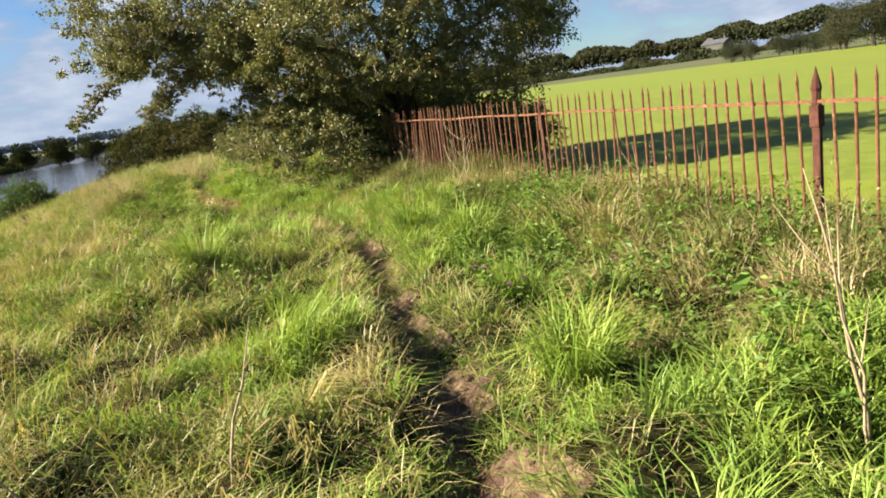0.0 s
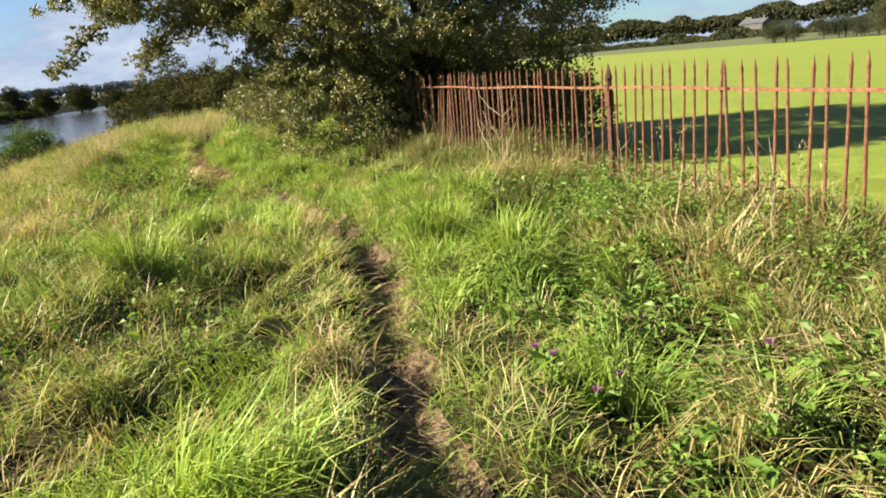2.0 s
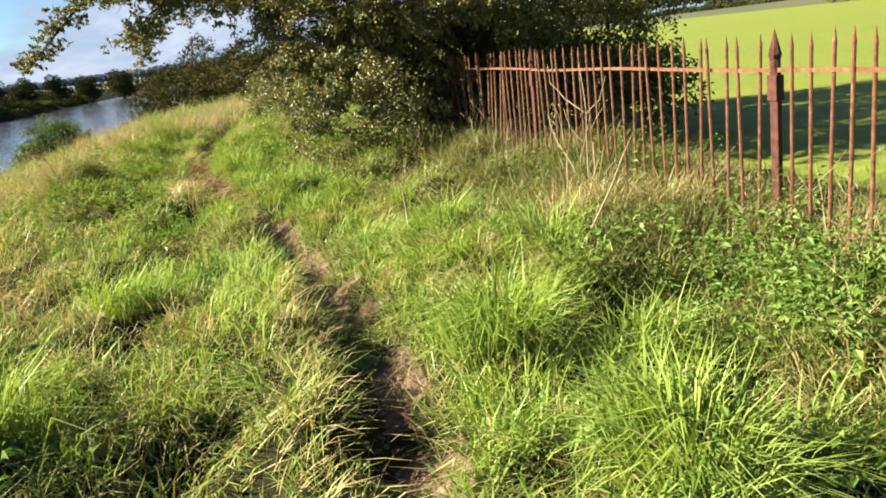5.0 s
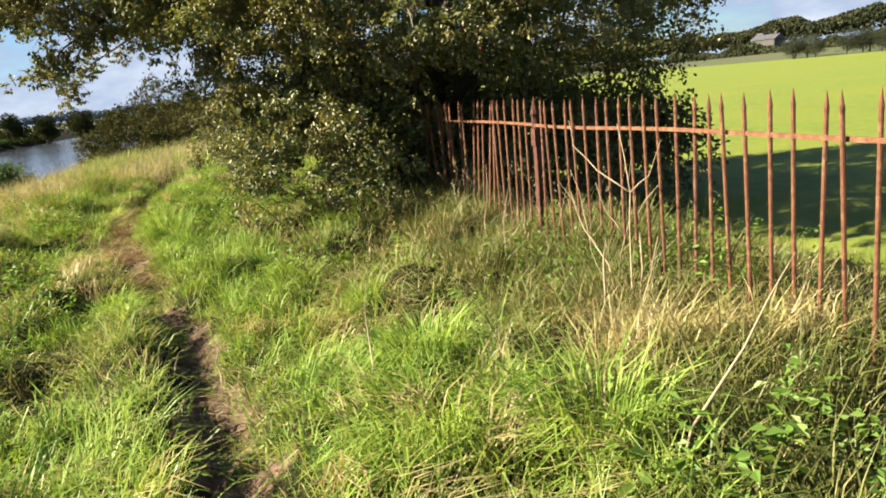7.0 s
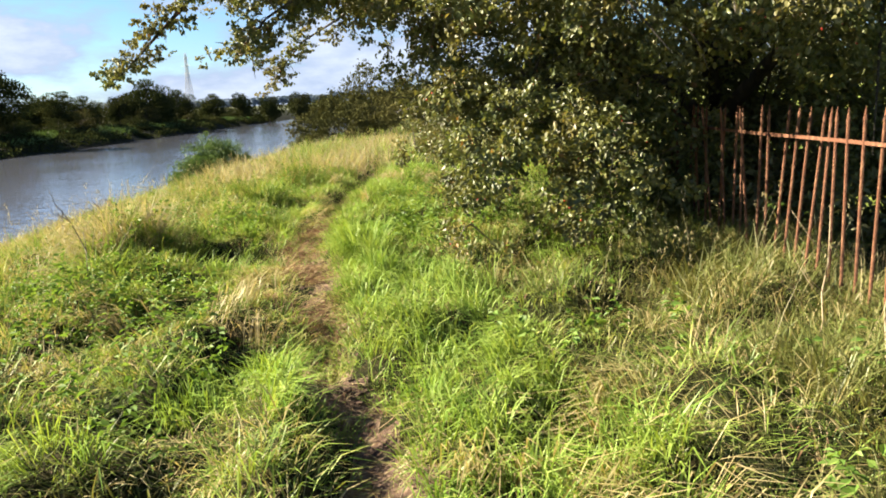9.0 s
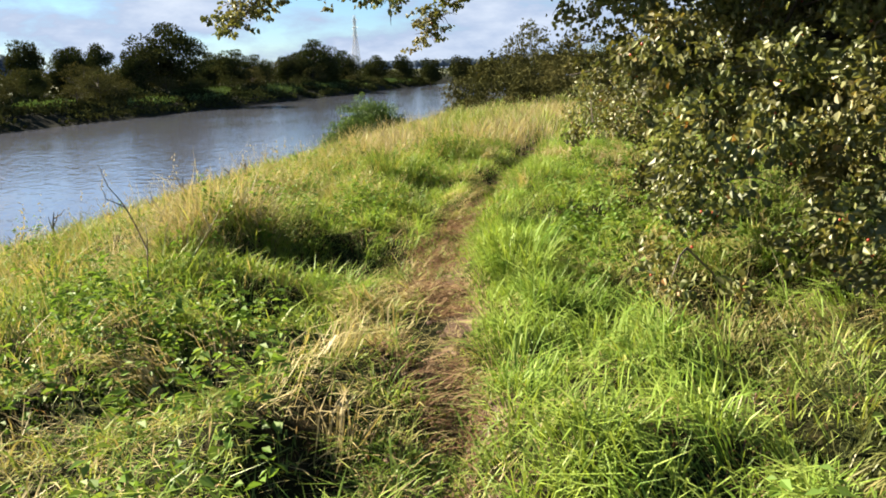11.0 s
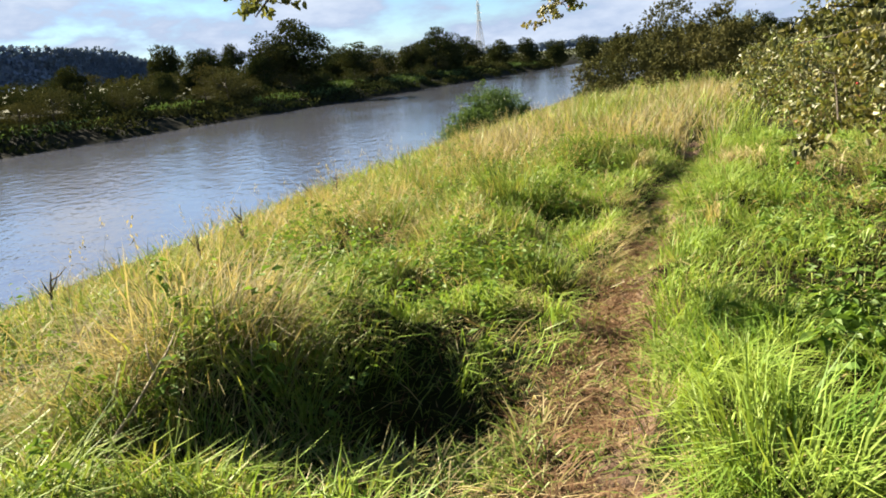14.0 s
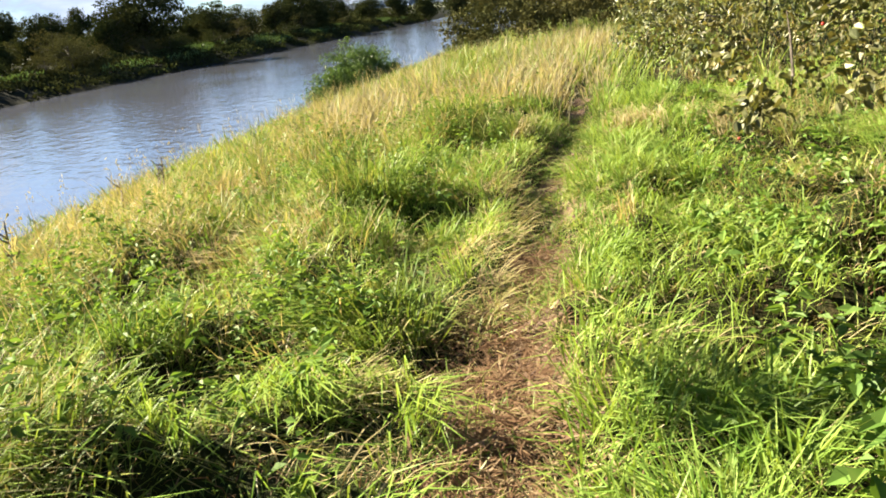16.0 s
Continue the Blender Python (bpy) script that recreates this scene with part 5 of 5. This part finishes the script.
ARCH = np.array([(17.75, -2.2, 0.85, 0.3), (17.4, -2.4, 0.8, 0.3), (18.0, -2.5, 0.8, 0.3), (17.1, -2.2, 0.7, 0.3), (17.6, -1.9, 0.65, 0.25)])
tufts("arching_grass", "tall pale arching grass stems on the big tussock", M_SEED, ARCH[:, 0], ARCH[:, 1], np.full(len(ARCH), 260), ARCH[:, 3], ARCH[:, 2], 0.006, np.full(len(ARCH), 0.7), 1.1, False)

# tall seeding grass down the bank
s, n = scatter(3000, 2, 33, -8.5, -2.0)
tufts("bank_undergrowth", "long green grass on the slope to the river", M_GREEN, s, n, np.full(len(s), 17), np.full(len(s), 0.22), 0.22 + 0.34 * vnoise(s * 1.6, n * 1.6, 33), 0.012, np.full(len(s), 0.5), 0.8)
m = vnoise(s * 0.9, n * 0.9, 31) > 0.64
s, n = keep(m, s + rng.normal(0, 0.2, len(s)), n + rng.normal(0, 0.2, len(s)))
tufts("bank_grass", "tall pale seeding grass on the slope to the river", M_DRY, s, n, np.full(len(s), 12), np.full(len(s), 0.16), 0.42 + 0.3 * vnoise(s, n, 32), 0.0066, np.full(len(s), 0.33), 0.55)

s, n = scatter(1500, 8, 30, -5.0, -1.4)
m = (vnoise(s * 0.7, n * 0.7, 88) > 0.42) & ((s < 15.8) | (s > 19.5) | (n < -3.0))
s, n = keep(m, s, n)
tufts("bank_grass", "pale bleached grass on the crest of the bank", M_DRY, s, n, np.full(len(s), 14), np.full(len(s), 0.16), 0.3 + 0.25 * vnoise(s, n, 89), 0.007, np.full(len(s), 0.5), 0.7)

# farther bank and the far side of the railing
s, n = scatter(2600, 27, 65, -11.0, 6.0)
tall = 0.35 + 0.3 * vnoise(s * 0.5, n * 0.5, 34)
half = vnoise(s * 0.7, n * 0.7, 35) > 0.66
for sel, name, mat, lab in ((half, "far_bank_grass", M_DRY, "tall dry grass along the bank ahead"), (~half, "far_bank_grass", M_GREEN, "long green grass along the bank ahead")):
    a, b, t = keep(sel, s, n, tall)
    tufts(name, lab, mat, a, b, np.full(len(a), 13), np.full(len(a), 0.32), t, 0.02, np.full(len(a), 0.4), 0.6)
s, n = scatter(1900, 0, 20, 4.3, 6.8)
tufts("field_edge_grass", "long dull green grass at the pasture's edge behind the railing", M_OLIVE, s, n, np.full(len(s), 12), np.full(len(s), 0.15), 0.14 + 0.46 * np.clip((6.2 - n) / 1.9, 0, 1) * vnoise(s, n, 36), 0.010, np.full(len(s), 0.5), 0.6)

s, n = scatter(760, 25.5, 38, -5.0, -0.2)
pale = vnoise(s * 0.9, n * 0.9, 44) > 0.42
for sel, mat, lab in ((pale, M_SEED, "tall fuzzy tan grass along the bank ahead"), (~pale, M_GREEN, "tall green weeds along the bank ahead")):
    a, q = keep(sel, s, n)
    tufts("tall_bank_grass", lab, mat, a, q, np.full(len(a), 15), np.full(len(a), 0.3), 0.4 + 0.45 * vnoise(a * 1.4, q * 1.4, 43), 0.013, np.full(len(a), 0.3), 0.5)

# the bank already walked
s, n = scatter(1500, -9, 0.4, -6.5, 4.6)
tufts("trailing_grass", "rough grass on the bank behind", M_GREEN, s, n, np.full(len(s), 9), np.full(len(s), 0.25), 0.2 + 0.2 * vnoise(s, n, 40), 0.02, np.full(len(s), 0.6), 0.8)

# rank growth along the railing
s, n = scatter(2100, 0.5, 18, 2.9, 4.5)
for sel, name, mat, lab in ((vnoise(s * 1.3, n, 38) - 0.4 * (s > 12.5) > 0.7, "railing_grass", M_DRY, "tall dry grass along the railing's foot"), (vnoise(s * 1.3, n, 38) - 0.4 * (s > 12.5) <= 0.7, "railing_grass", M_OLIVE, "tall green grass along the railing's foot")):
    a, q = keep(sel, s, n)
    tufts(name, lab, mat, a, q, np.full(len(a), 16), np.full(len(a), 0.13), 0.30 + 0.25 * vnoise(a * 1.5, q, 39), 0.0075, np.full(len(a), 0.45), 0.7)

# seed heads on thin stems
s, n = scatter(2600, 1, 34, -8, 4.6)
d = n - path_n(s)
m = ((d < -1.5) | (d > 1.9)) & (vnoise(s * 0.8, n * 0.8, 37) > 0.42)
s, n = keep(m, s, n)
k = len(s)
tl, az = rng.uniform(0.45, 0.85, k), rng.uniform(0, 6.28, k)
le = rng.uniform(0.05, 0.4, k)
me = blade_mesh("seed_stems", s, n, tl, np.full(k, 0.0035), az, le, np.full(k, 0.15), M_SEED)
tagged(new("seed_stems", me), "thin dry grass stems gone to seed", "grass", kind="stuff")
x, y = W(s, n)
top = np.stack([x, y, height(s, n)], 1) + np.stack([np.cos(az) * np.sin(le), np.sin(az) * np.sin(le), np.cos(le)], 1) * (tl * 0.93)[:, None]
rep = np.repeat(np.arange(k), 7)
c = top[rep] + rng.normal(0, 1, (len(rep), 3)) * np.array([0.012, 0.012, 0.045])
me = leaf_mesh("seed_heads", c, rng.normal(0, 0.5, (len(rep), 3)) + np.array([0, 0, 1.0]), rng.uniform(0.02, 0.04, len(rep)), M_SEED, 0.35)
tagged(new("seed_heads", me), "pale feathery grass seed heads", "grass", kind="stuff")


# ---- broad-leaved weeds ----
def weeds(name, label, s, n, tall, leaves, size, mat):
    k = len(s)
    rep = np.repeat(np.arange(k), leaves)
    f = rng.uniform(0.2, 1.0, len(rep))
    az = rng.uniform(0, 6.28, len(rep))
    x, y = W(s, n)
    root = np.stack([x, y, height(s, n)], 1)
    tilt = rng.normal(0, 0.18, (k, 2))
    sz = size * rng.uniform(0.5, 1.2, len(rep)) * (1.25 - 0.6 * f)
    c = root[rep] + np.stack([tilt[rep, 0] * f, tilt[rep, 1] * f, tall[rep] * f], 1)
    out = np.stack([np.cos(az), np.sin(az), rng.uniform(-0.5, 0.3, len(rep))], 1)
    c = c + out * sz[:, None] * 0.6
    return tagged(new(name, leaf_mesh(name, c, out, sz, mat, 0.55, 0.35, 1.2)), label, "weeds", kind="stuff")


s, n = scatter(3000, 0.5, 26, -4.5, 4.7)
d = n - path_n(s)
m = ((d > 1.0) & (vnoise(s * 0.9, n * 0.9, 41) > 0.58)) | ((d < -0.6) & (vnoise(s * 0.9, n * 0.9, 42) > np.where(s > 13, 0.46, 0.66)))
m &= hollow(s, n) < 0.4
s, n = keep(m, s, n)
weeds("nettles", "dark green nettles and thistles among the grass", s, n, rng.uniform(0.2, 0.48, len(s)), 15, 0.075, M_WEED)
s, n = scatter(260, 2.4, 7.0, 1.75, 3.6)
m = vnoise(s * 1.2, n * 1.2, 87) > 0.5
s, n = keep(m, s, n)
weeds("nettles", "dark green nettles and thistle leaves beside the path", s, n, rng.uniform(0.15, 0.34, len(s)), 24, 0.06, M_NETTLE)
s, n = scatter(130, 17.5, 22, 0.35, 2.2)
weeds("nettles", "fresh green nettles beside the path under the hawthorn", s, n, rng.uniform(0.15, 0.38, len(s)), 14, 0.085, M_WEED)
s, n = scatter(420, 1.5, 13.5, 3.2, 4.4)
m = vnoise(s * 1.4, n * 1.4, 75) > 0.55
s, n = keep(m, s, n)
weeds("nettles", "tall grey-green weeds crowding the railing", s, n, rng.uniform(0.3, 0.6, len(s)), 22, 0.06, M_WEED)
cs1, cn1 = scatter(50, 14, 30, -5.0, -0.9)
m = (cn1 - path_n(cs1) < -0.7) & ((cs1 - 17.5) ** 2 + (cn1 + 1.7) ** 2 > 1.2)
cs1, cn1 = keep(m, cs1, cn1)
s, n = np.repeat(cs1, 16) + rng.normal(0, 0.2, len(cs1) * 16), np.repeat(cn1, 16) + rng.normal(0, 0.2, len(cs1) * 16)
weeds("weed_clumps", "leafy dark green weed clumps on the bank", s, n, rng.uniform(0.2, 0.5, len(s)), 16, 0.065, M_WEED)
s, n = scatter(26, 18.5, 19.1, 0.45, 0.95)
weeds("docks", "pale green broad-leaved weeds at the path's edge", s, n, rng.uniform(0.12, 0.3, len(s)), 12, 0.12, M_WEED)
s, n = scatter(150, 7.4, 9.0, 3.0, 3.8)
weeds("bramble", "dark bramble leaves tangled before the railing", s, n, rng.uniform(0.25, 0.5, len(s)), 20, 0.06, M_WEED)
s, n = scatter(60, 2.6, 3.8, 2.1, 3.1)
weeds("bramble", "dark bramble leaves tangled in the grass", s, n, rng.uniform(0.12, 0.3, len(s)), 16, 0.07, M_WEED)
s, n = scatter(24, 2.0, 5.5, 2.6, 4.0)
weeds("docks", "broad dark green dock leaves in the grass", s, n, rng.uniform(0.1, 0.3, len(s)), 9, 0.16, M_WEED)
